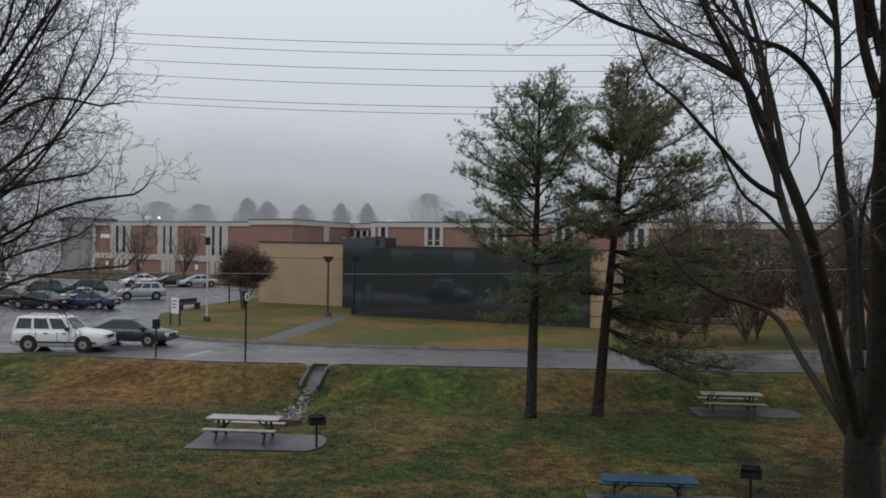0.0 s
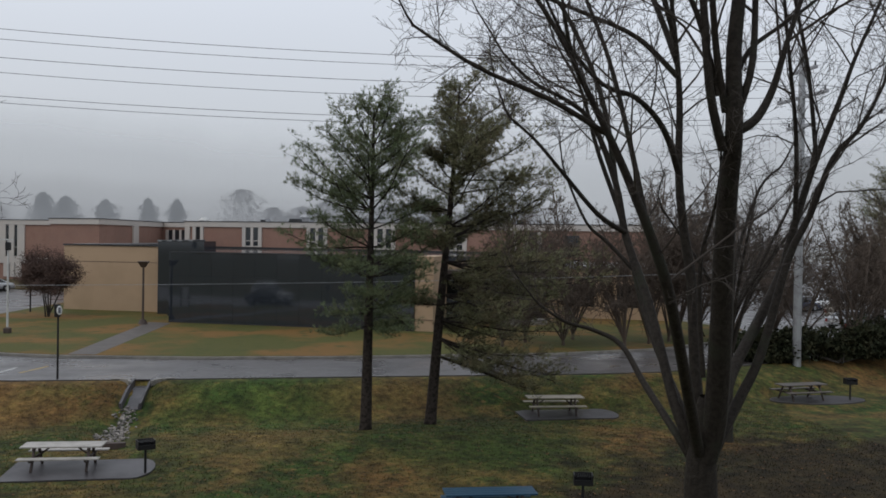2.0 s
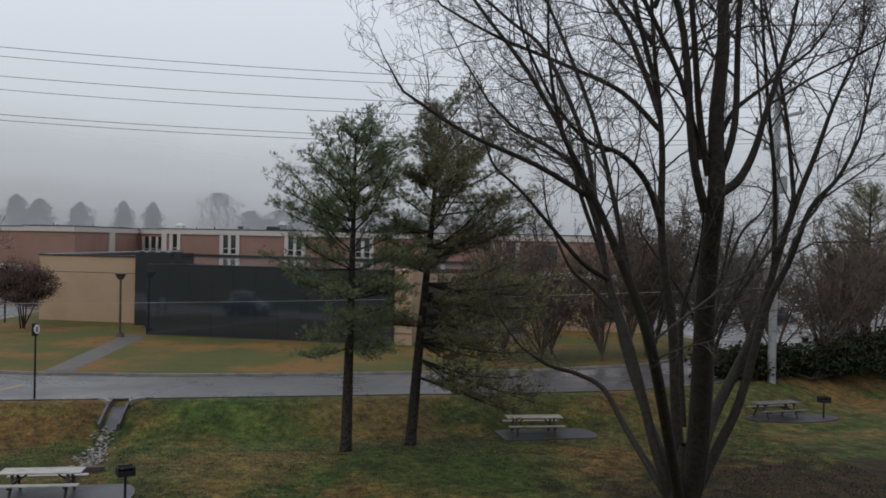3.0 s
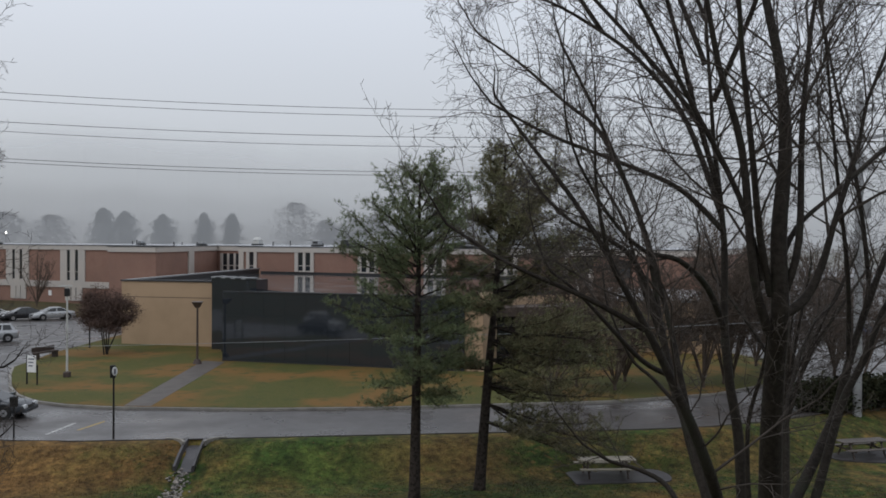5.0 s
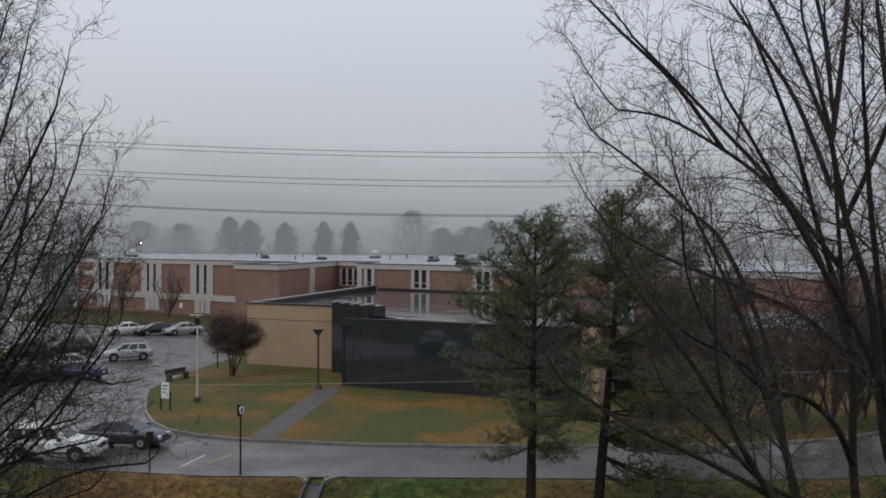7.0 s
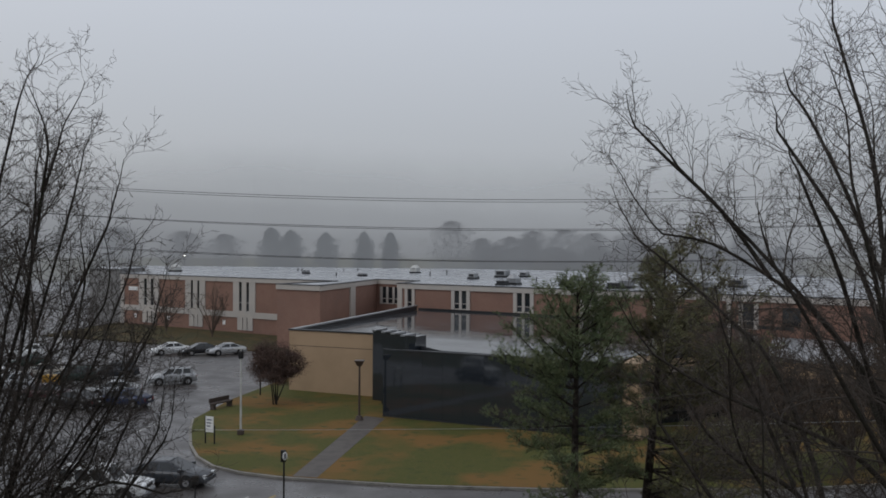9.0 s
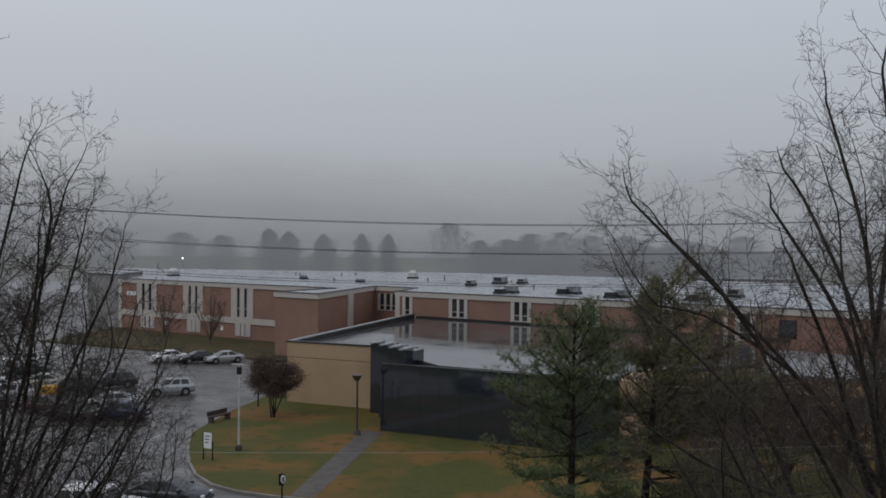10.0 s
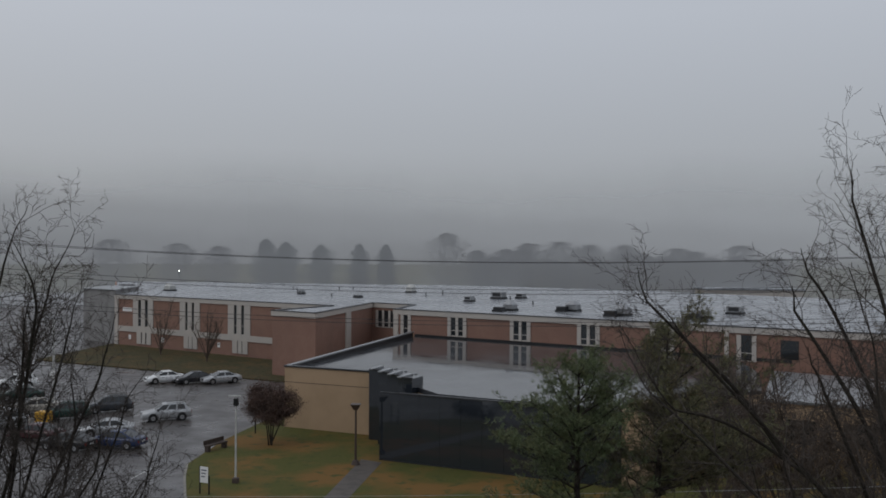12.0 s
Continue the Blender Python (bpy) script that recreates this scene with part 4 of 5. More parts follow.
def pine_tree(name, base, top, low, reach, right, label, seed, needles, lean=(0, 0), blunt=0.5, skirt=0, shoots=4):
    """An old open pine: a bare trunk, uneven whorls of limbs, needle tufts at the ends."""
    rg, nr = random.Random(seed), np.random.default_rng(seed)
    root = empty(name, pose(*base), label, "tree")
    inv = root.matrix_basis.inverted()
    b = Vector(base)
    tp = [b + Vector((0, 0, -0.2)), b + Vector((lean[0] * 0.3, 0, (top - b.z) * 0.3)), b + Vector((lean[0] * 0.7, lean[1], (top - b.z) * 0.65)), Vector((b.x + lean[0], b.y + lean[1], top))]
    line = smooth_line(tp, 6)
    V, F = [], []
    rad = [max(0.02, 0.225 * (1 - k / (len(line) - 1)) ** 0.8 + 0.015) for k in range(len(line))]
    rad[0], rad[1] = 0.29, 0.235
    tube(V, F, line, rad, 12)
    raw("trunk", V, F, PINE_BARK, root, True).matrix_parent_inverse = inv
    LV, LF, cs, ax = [], [], [], []
    z = low
    while z < top - 0.25:
        f = (z - low) / (top - low)
        i = min(len(line) - 2, int(len(line) * (z - b.z) / (top - b.z)))
        t = (z - line[i].z) / max(1e-4, line[i + 1].z - line[i].z)
        p = line[i].lerp(line[i + 1], t)
        profile = reach * (0.72 + 0.28 * min(1, f / 0.4)) * (1 - 0.72 * max(0.0, (f - blunt) / (1 - blunt)) ** 1.4)
        drop = rg.random() < skirt and f < 0.35
        for _ in range(rg.choice((2, 3)) if f > 0.8 else rg.choice((4, 5, 5, 6)) if f > 0.1 else rg.choice((3, 4))):
            az = rg.gauss(-0.2, 0.7) if drop or rg.random() < skirt * 0.3 else rg.uniform(0, 2 * math.pi)
            ln = profile * rg.uniform(0.6, 1.15) * (1 + right * math.cos(az)) * (1.25 if drop else 1.0)
            way = Vector((math.cos(az), math.sin(az), (-0.45 if drop else -0.12) + 0.75 * f + rg.gauss(0, 0.14)))
            q = bough(rg, p, way, ln, 6, 0.08, 0.05 + 0.05 * f)
            tube(LV, LF, q, [0.024 * (1 - k / 7) * (0.5 + ln / reach) + 0.005 for k in range(7)], 5)
            for k in range(2, 7):
                for _ in range(shoots if f < 0.8 else 3):
                    w2 = side_way(rg, (q[k] - q[k - 1]).normalized(), radians(rg.uniform(30, 70)))
                    w2.z = w2.z * 0.28 + 0.08 + 0.15 * f
                    l2 = (0.25 + 0.16 * ln) * rg.uniform(0.5, 1.2)
                    s0 = q[k - 1].lerp(q[k], rg.random())
                    q2 = bough(rg, s0, w2, l2, 3, 0.12, 0.1)
                    tube(LV, LF, q2, [0.010, 0.008, 0.006, 0.004], 3)
                    for m in (1, 2, 3):
                        for _ in range(2 if m < 3 else 3):
                            o = Vector((rg.gauss(0, 0.12), rg.gauss(0, 0.12), rg.gauss(0.03, 0.06)))
                            cs.append(tuple(q2[m] + o))
                            dd = (q2[m] - q2[m - 1]).normalized()
                            ax.append((dd.x, dd.y, dd.z + 0.35))
        z += rg.uniform(0.42, 0.74)
    ob = raw("branchwork", LV, LF, PINE_BARK, root)
    ob.matrix_parent_inverse = inv
    tagged(ob, kind="stuff")
    v, f = needle_mesh(nr, cs, ax, 8, 0.150, 0.0115)
    ob = raw("foliage", v, f, needles, root)
    ob.matrix_parent_inverse = inv
    tagged(ob, kind="stuff")


pine_tree("pine_tree", (3.17, 34.3, ground_z(3.17, 34.3)), 11.2, 3.0, 3.3, -0.06, "tall green pine with a bare lower trunk", 11, NEEDLE, (0.15, 0), 0.66)
pine_tree("pine_tree", (5.83, 35.3, ground_z(5.83, 35.3)), 12.5, 1.7, 3.5, 0.36, "dull green pine with a leaning trunk", 14, NEEDLE_BROWN, (1.0, 0), 0.55, 0.9, 6)

pine_tree("pine_tree", (51.0, 68.0, 0.0), 12.2, 4.0, 4.6, 0.0, "broad grey-green pine beyond the parking lot", 19, NEEDLE_BROWN, (0.3, 0), 0.6, 0, 3)


def leafy(name, base, crowns, label, material, seed, count, leaf, trunk_h, trunk_r, stems=4, category="tree", leafname="foliage"):
    """A small tree or shrub: thin stems and a crown of many small leaves in uneven clumps."""
    rg, nr = random.Random(seed), np.random.default_rng(seed)
    root = empty(name, pose(*base), label, category)
    inv = root.matrix_basis.inverted()
    b = Vector(base)
    V, F = [], []
    for k in range(stems):
        c = Vector(crowns[k % len(crowns)][0])
        tip = c + Vector((rg.gauss(0, 0.4), rg.gauss(0, 0.4), rg.gauss(0.3, 0.3)))
        foot = b + Vector((rg.gauss(0, 0.08), rg.gauss(0, 0.08), -0.1))
        q = smooth_line([foot, foot.lerp(tip, 0.45) + Vector((rg.gauss(0, 0.1), rg.gauss(0, 0.1), 0)), tip], 4)
        tube(V, F, q, [trunk_r * (1 - 0.8 * i / (len(q) - 1)) for i in range(len(q))], 7)
        ramify(rg, V, F, q, [trunk_r * (1 - 0.8 * i / (len(q) - 1)) for i in range(len(q))], 0, 0.4, 0.2, 2, 0.008)
    raw("branchwork", V, F, BARK, root, True).matrix_parent_inverse = inv
    pts = []
    for (cx, cy, cz), (rx, ry, rz) in crowns:
        clumps = nr.normal(size=(26, 3))
        clumps = clumps / np.linalg.norm(clumps, axis=1)[:, None] * nr.uniform(0.45, 1.0, (26, 1))
        n = count // len(crowns)
        p = clumps[nr.integers(0, 26, n)] + nr.normal(size=(n, 3)) * 0.19
        pts.append(p * (rx, ry, rz) + (cx, cy, cz))
    pts = np.concatenate(pts)
    pts = pts[pts[:, 2] > b.z + 0.05]
    k = len(pts)
    u = nr.normal(size=(k, 3))
    u /= np.linalg.norm(u, axis=1)[:, None]
    w = np.cross(u, nr.normal(size=(k, 3)))
    w /= np.linalg.norm(w, axis=1)[:, None]
    s = nr.uniform(0.6, 1.3, (k, 1)) * leaf
    v = np.stack([pts - u * s, pts + w * s * 0.45, pts + u * s, pts - w * s * 0.45], 1).reshape(-1, 3)
    ob = raw(leafname, v.tolist(), np.arange(4 * k).reshape(-1, 4).tolist(), material, root)
    ob.matrix_parent_inverse = inv
    tagged(ob, kind="stuff")
    return root


leafy("ornamental_tree", (-17.0, 70.3, 0.14), [((-17.2, 70.2, 3.9), (1.7, 1.6, 1.4)), ((-16.0, 70.6, 3.4), (1.5, 1.4, 1.2)), ((-18.2, 70.6, 3.3), (1.3, 1.3, 1.2)), ((-16.9, 70.0, 2.7), (1.7, 1.4, 0.8))],
      "small tree keeping dry maroon leaves on the lawn", DEAD_LEAF, 3, 30000, 0.060, 2.0, 0.07, 5)

# twiggy reddish small trees before the tan wing and to the right
for k, (x, y, h, sp) in enumerate(((14.5, 52.5, 8.6, 3.0), (18.0, 54, 9.8, 3.4), (22.0, 51.5, 10.0, 3.4), (25.5, 55, 10.8, 3.8), (34.5, 49.0, 8.0, 3.4), (39, 53, 9.0, 3.6), (29.5, 60, 6.0, 2.6), (12.6, 50.6, 5.6, 2.5), (16.4, 51.0, 6.4, 2.7), (20.0, 50.4, 6.2, 2.7), (23.8, 52.6, 8.4, 3.2), (27.6, 52.0, 9.4, 3.4), (31.5, 50.5, 6.0, 2.8), (36.0, 52.5, 6.5, 3.0), (41.5, 54.5, 7.5, 3.4), (33.0, 56.0, 7.0, 3.0), (45, 60, 9.5, 4.0), (37.5, 64, 8.5, 3.6), (56, 74, 11, 4.5), (66, 84, 12, 5), (52, 90, 11, 4.5), (74, 98, 12, 5), (-47, 128, 7.5, 2.6), (-38, 121, 7.0, 2.4), (-58, 112, 8, 3.0))):
    rr = random.Random(60 + k)
    stems = []
    for j in range(11):
        a = rr.uniform(0, 6.28)
        tip = (x + sp * math.cos(a) * rr.uniform(0.4, 1), y + sp * math.sin(a) * rr.uniform(0.4, 1), h * rr.uniform(0.45, 1))
        stems.append(([(x, y, 0.4), ((2 * x + tip[0]) / 3, (2 * y + tip[1]) / 3, tip[2] * 0.45), tip], 0.06, 0.6, 0.25))
    bare_tree("bare_small_tree", (x, y, 0.0), [((x, y, -0.1), 0.12), ((x, y, 0.6), 0.09)], stems, "small bare tree with reddish-brown twigs", 80 + k, thin=0.014, depth=3, lift=0.06, bark=RED_TWIG, twig=RED_TWIG, wide=1.1 if y < 58 and x > 0 else 1.9)

# clipped hedge on the right
leafy("hedge", (30, 44.5, 0.0), [((26.5, 44.9, 0.55), (3.4, 1.2, 1.15)), ((31, 45.7, 0.7), (3.6, 1.2, 1.4)), ((36, 47.0, 0.7), (3.6, 1.3, 1.4)), ((41, 49.0, 0.7), (3.6, 1.3, 1.4))], "dense dark evergreen hedge by the road", HEDGE, 8, 26000, 0.16, 0.3, 0.04, 6, "hedge")


# ---- grass blades and litter ----
def scatter(name, count, x0, x1, y0, y1, seed, height, width, material, label, flat=False):
    nr = np.random.default_rng(seed)
    x, y = nr.uniform(x0, x1, count), nr.uniform(y0, y1, count)
    z = np.array([ground_z(a, b) for a, b in zip(x, y)])
    keep = z < -0.07
    for cx, cy, rx, ry, _ in PADS:
        keep &= (np.abs(x - cx) > rx + 0.05) | (np.abs(y - cy) > ry + 0.05)
    keep &= ~((np.abs(x + 6.05) < 0.7) & (y > 33))
    x, y, z = x[keep], y[keep], z[keep]
    k = len(x)
    a, h = nr.uniform(0, 6.28, k), nr.uniform(0.5, 1.3, k) * height
    dx, dy = np.cos(a) * width, np.sin(a) * width
    if flat:
        v = np.stack([np.stack([x + dx, y + dy, z + 0.03], 1), np.stack([x - dy * 0.6, y + dx * 0.6, z + 0.035 + h * 0.3], 1), np.stack([x - dx, y - dy, z + 0.03], 1), np.stack([x + dy * 0.6, y - dx * 0.6, z + 0.025], 1)], 1)
        n = 4
    else:
        lx, ly = nr.normal(0, 0.4, k) * h, nr.normal(0, 0.4, k) * h
        v = np.stack([np.stack([x + dx, y + dy, z - 0.01], 1), np.stack([x - dx, y - dy, z - 0.01], 1), np.stack([x + lx, y + ly, z + h], 1)], 1)
        n = 3
    ob = raw(name, v.reshape(-1, 3).tolist(), np.arange(n * k).reshape(-1, n).tolist(), material)
    return tagged(ob, label, name.replace("_", " "), kind="stuff")


scatter("grass_blades", 110000, -17, 22, 19, 41.4, 2, 0.05, 0.014, GRASS, "short ragged winter grass blades")
scatter("leaf_litter", 3000, -16, 22, 19, 40.5, 6, 0.03, 0.045, LITTER, "scattered brown fallen leaves on grass", True)


# ---- picnic tables and grills ----
def picnic_table(m, plank, label):
    t = empty("picnic_table", m, label, "picnic table", "picnic tables")
    for k in range(4):
        part("tabletop_board", boxed(-1.22, 1.22, -0.37 + k * 0.187, -0.37 + k * 0.187 + 0.18, 0.70, 0.745, 0.008), plank, t)
    for s in (-1, 1):
        for k in range(2):
            y = s * 0.62 + (k - 0.5) * 0.145
            part("bench_board", boxed(-1.22, 1.22, y - 0.068, y + 0.068, 0.40, 0.44, 0.008), plank, t)
        for x in (-0.82, 0.82):
            part("leg", rod(bmesh.new(), (x, s * 0.58, 0.0), (x, s * 0.2, 0.70), 0.045, None, 6), FRAME_BROWN, t)
    for x in (-0.82, 0.82):
        part("bench_bearer", boxed(x - 0.03, x + 0.03, -0.72, 0.72, 0.32, 0.40, 0.005), FRAME_BROWN, t)
        part("top_bearer", boxed(x - 0.03, x + 0.03, -0.36, 0.36, 0.63, 0.70, 0.005), FRAME_BROWN, t)
        part("brace", rod(bmesh.new(), (x, 0, 0.36), (x * 0.45, 0, 0.68), 0.025, None, 6), FRAME_BROWN, t)
    return t


picnic_table(pose(-6.75, 30.05, -1.07, 0, 0, -3), PLANK, "weathered pale grey picnic table on a concrete pad")
picnic_table(pose(11.5, 36.95, -1.07, 0, 0, -3), PLANK_TAN, "weathered tan picnic table near the pines")
picnic_table(pose(24.4, 39.1, -1.05, 0, 0, 6), PLANK_DARK, "dark wet picnic table near the hedge")
picnic_table(pose(5.42, 23.2, -1.05, 0, 0, -3), PLANK_BLUE, "picnic table with a blue painted top")


def grill(m, label="black iron park grill on a post"):
    g = empty("park_grill", m, label, "grill", "park grills")
    part("post", rod(bmesh.new(), (0, 0, -0.05), (0, 0, 0.75), 0.04, None, 10), IRON, g)
    bm = bmesh.new()
    box(bm, -0.26, 0.26, -0.2, 0.2, 0.75, 0.78)
    box(bm, -0.26, -0.235, -0.2, 0.2, 0.78, 1.03)
    box(bm, 0.235, 0.26, -0.2, 0.2, 0.78, 1.03)
    box(bm, -0.235, 0.235, 0.175, 0.2, 0.78, 1.03)
    box(bm, -0.235, 0.235, -0.2, -0.175, 0.78, 0.90)
    part("firebox", bm, IRON, g)
    bm = bmesh.new()
    for k in range(10):
        rod(bm, (-0.22 + k * 0.049, -0.24, 1.0), (-0.22 + k * 0.049, 0.18, 1.0), 0.008, None, 5)
    part("grate", bm, IRON, g)
    for s in (-1, 1):
        part("handle", rod(bmesh.new(), (s * 0.16, -0.24, 1.0), (s * 0.16, -0.36, 1.03), 0.014, None, 6), IRON, g)
    return g


grill(pose(-4.15, 29.1, -1.07, 0, 0, 20))
grill(pose(8.1, 23.5, -1.05, 0, 0, -15))
grill(pose(26.75, 38.75, -1.05, 0, 0, -8))


# ---- posts, lamps, signs ----
sp = empty("sign_post", pose(-9.55, 41.25, -0.03), "tall dark post with a round white faced box", "sign post")
part("pole", rod(bmesh.new(), (0, 0, -0.2), (0, 0, 2.75), 0.045, 0.04), IRON, sp)
part("sign_box", boxed(-0.15, 0.09, -0.08, 0.08, 2.72, 3.28, 0.03), IRON, sp)
bm = bmesh.new()
bmesh.ops.create_cone(bm, cap_ends=True, segments=24, radius1=0.135, radius2=0.135, depth=0.04, matrix=pose(0.07, -0.09, 3.02, 90, 0, 35) @ Matrix.Diagonal((0.85, 1.45, 1, 1)))
part("sign_face", bm, SIGN_WHITE, sp, "oval white sign face")
part("sign_bars", moved(boxed(-0.05, 0.05, -0.03, 0.0, -0.12, 0.12), pose(0.07, -0.105, 3.02, 0, 0, 35)), SIGN_BAR, sp)

mp = empty("meter_post", pose(-13.98, 41.95, -0.05), "short dark post with a black box on top", "post")
part("pole", rod(bmesh.new(), (0, 0, -0.2), (0, 0, 1.42), 0.035), IRON, mp)
part("meter_box", boxed(-0.16, 0.16, -0.1, 0.1, 1.40, 1.86, 0.03), IRON, mp)

lp = empty("lamp_post", pose(-9.4, 64.44, 0.14), "brown lawn lamp post with a flat square head", "lamp post")
bm = bmesh.new()
bmesh.ops.create_cone(bm, cap_ends=True, segments=16, radius1=0.32, radius2=0.2, depth=0.32, matrix=Matrix.Translation((0, 0, 0.16)))
part("footing", bm, FRAME_BROWN, lp)
part("pole", rod(bmesh.new(), (0, 0, 0.2), (0, 0, 3.9), 0.085, 0.07), BROWN_METAL, lp)
bm = bmesh.new()
bmesh.ops.create_cone(bm, cap_ends=True, segments=4, radius1=0.2, radius2=0.46, depth=0.36, matrix=pose(0, 0, 4.1, 0, 0, 45))
part("lantern", bm, BROWN_METAL, lp)
part("cap", boxed(-0.35, 0.35, -0.35, 0.35, 4.28, 4.35, 0.02), BROWN_METAL, lp)

fp = empty("light_pole", pose(-16.55, 58.9, 0.12), "slim pale pole with a small dark lamp", "light pole")
part("footing", boxed(-0.2, 0.2, -0.2, 0.2, 0, 0.36, 0.05), FRAME_BROWN, fp)
part("pole", rod(bmesh.new(), (0, 0, 0.4), (0, 0, 5.75), 0.07, 0.05), PALE_POLE, fp)
part("arm", boxed(-0.5, 0.3, -0.05, 0.05, 5.72, 5.8), PALE_POLE, fp)
part("lamp_head", boxed(-0.15, 0.15, -0.15, 0.15, 5.1, 5.6, 0.05), IRON, fp)

ns = empty("notice_sign", pose(-17.75, 56.1, 0.12, 0, 0, -20), "white notice board on two dark posts", "sign")
for x in (-0.35, 0.35):
    part("post", rod(bmesh.new(), (x, 0, -0.1), (x, 0, 1.75 if x < 0 else 1.2), 0.05), IRON, ns)
part("board", boxed(-0.3, 0.3, -0.06, -0.02, 0.75, 1.75, 0.01), SIGN_WHITE, ns)
for k in range(3):
    part("text_bar", boxed(-0.2, 0.2 - 0.06 * k, -0.068, -0.06, 1.5 - 0.2 * k, 1.58 - 0.2 * k), SIGN_BAR, ns)

bn = empty("bench", pose(-20.75, 68.4, 0.13, 0, 0, 64), "low dark timber bench at the lawn edge", "bench")
part("seat", boxed(-1.1, 1.1, -0.22, 0.22, 0.42, 0.52, 0.02), FRAME_BROWN, bn)
part("backrest", boxed(-1.1, 1.1, 0.2, 0.28, 0.52, 0.85, 0.02), FRAME_BROWN, bn)
for x in (-0.9, 0.9):
    part("leg", boxed(x - 0.12, x + 0.12, -0.2, 0.2, -0.02, 0.42, 0.01), FRAME_BROWN, bn)

tp = empty("thin_post", pose(-19.3, 74.6, 0.12), "thin dark post beside the ornamental tree", "post")
part("pole", rod(bmesh.new(), (0, 0, -0.1), (0, 0, 2.7), 0.06), IRON, tp)
part("cap", boxed(-0.14, 0.14, -0.14, 0.14, 2.7, 2.95, 0.03), IRON, tp)

wp = empty("lot_pole", pose(-42.1, 85.9, 0), "tall pale lighting pole in the parking lot", "light pole")
part("pole", rod(bmesh.new(), (0, 0, 0), (0, 0, 8.6), 0.13, 0.09), PALE_POLE, wp)
part("plate", boxed(-0.3, 0.3, -0.2, -0.14, 2.9, 3.6), SIGN_WHITE, wp)
part("footing", rod(bmesh.new(), (0, 0, 0), (0, 0, 0.6), 0.3, None, 14), YELLOW, wp, "yellow painted footing")
part("lamp_head", boxed(-0.8, 0.8, -0.2, 0.2, 8.6, 8.8, 0.04), STEEL, wp)
yb = tagged(part("utility_box", boxed(-40.1, -38.9, 78.3, 79.3, 0, 0.95, 0.06), YELLOW), "yellow utility box between parked cars", "utility box")

# ---- power line ----
up = empty("utility_pole", pose(27.0, 43.7, -0.3), "tall grey utility pole with crossarms", "utility pole")
part("pole", rod(bmesh.new(), (0, 0, -3.5), (0, 0, 17.0), 0.24, 0.17, 12), STEEL, up)
for z, ln in ((15.85, 1.3), (14.44, 2.3), (12.9, 1.3)):
    part("crossarm", boxed(-0.08, 0.08, -ln, ln, z - 0.08, z + 0.08), STEEL, up)
    for s in (-1, 1):
        part("insulator", rod(bmesh.new(), (0, s * ln * 0.9, z), (0, s * ln * 0.9, z + 0.3), 0.06, 0.04, 8), IRON, up)
part("transformer", rod(bmesh.new(), (0.35, 0, 10.4), (0.35, 0, 11.3), 0.28, None, 12), STEEL, up)
up2 = copy_thing(up, pose(-48, 43.6, 2.04))
up3 = copy_thing(up, pose(115, 47, 0))
CABLE = mat("black_cable", (0.03, 0.03, 0.032), 0.6)


def cable(a, b, sag, r, label, material=CABLE):
    V, F = [], []
    A, B = Vector(a), Vector(b)
    pts = []
    for k in range(25):
        t = k / 24
        p = A.lerp(B, t)
        p.z -= sag * 4 * t * (1 - t)
        pts.append(p)
    tube(V, F, pts, [r] * 25, 5)
    tagged(raw("power_cable", V, F, material), label, "cable", "power cables")


for z, arm in ((15.85, 1.17), (14.44, 2.07), (12.9, 1.17)):
    for s in (-arm, arm):
        cable((27, 43.7 + s, z), (-48, 43.6 + s, z + 2.34), 1.83, 0.013, "thin black overhead power cable")
        cable((27, 43.7 + s, z), (115, 47 + s, z + 0.3), 1.83, 0.013, "thin black overhead power cable")
# Its pale grey stands in for the sky's sheen on a wet cable.
cable((27, 43.7, 5.0), (-62, 39.6, 5.0), 1.0, 0.009, "thin pale telephone cable low along the road", STEEL)


# ---- vehicles ----
def quad_on(a, b, c, d, u0, u1, v0, v1, off):
    """A thin plate on a sloped face with corners a, b (foot), c, d (head)."""
    def at(u, v):
        return a.lerp(b, u).lerp(d.lerp(c, u), v)
    n = (b - a).cross(d - a).normalized()
    bm = bmesh.new()
    lo = [bm.verts.new(at(u, v) - n * 0.01) for u, v in ((u0, v0), (u1, v0), (u1, v1), (u0, v1))]
    hi = [bm.verts.new(at(u, v) + n * off) for u, v in ((u0, v0), (u1, v0), (u1, v1), (u0, v1))]
    bm.faces.new(hi)
    for k in range(4):
        bm.faces.new((lo[k], lo[(k + 1) % 4], hi[(k + 1) % 4], hi[k]))
    return bm


STYLES = {  # length, width, height, wheelbase, hood z, belt z, cabin foot rear/front, roof rear/front, wheel radius
    "suv": (4.6, 1.78, 1.70, 2.66, 1.00, 1.06, -2.24, 0.86, -2.06, 0.30, 0.36),
    "sedan": (4.45, 1.72, 1.38, 2.6, 0.82, 0.89, -1.85, 1.25, -0.75, 0.22, 0.32),
    "crossover": (4.3, 1.72, 1.56, 2.5, 0.93, 1.0, -1.98, 1.1, -1.62, 0.33, 0.34)}


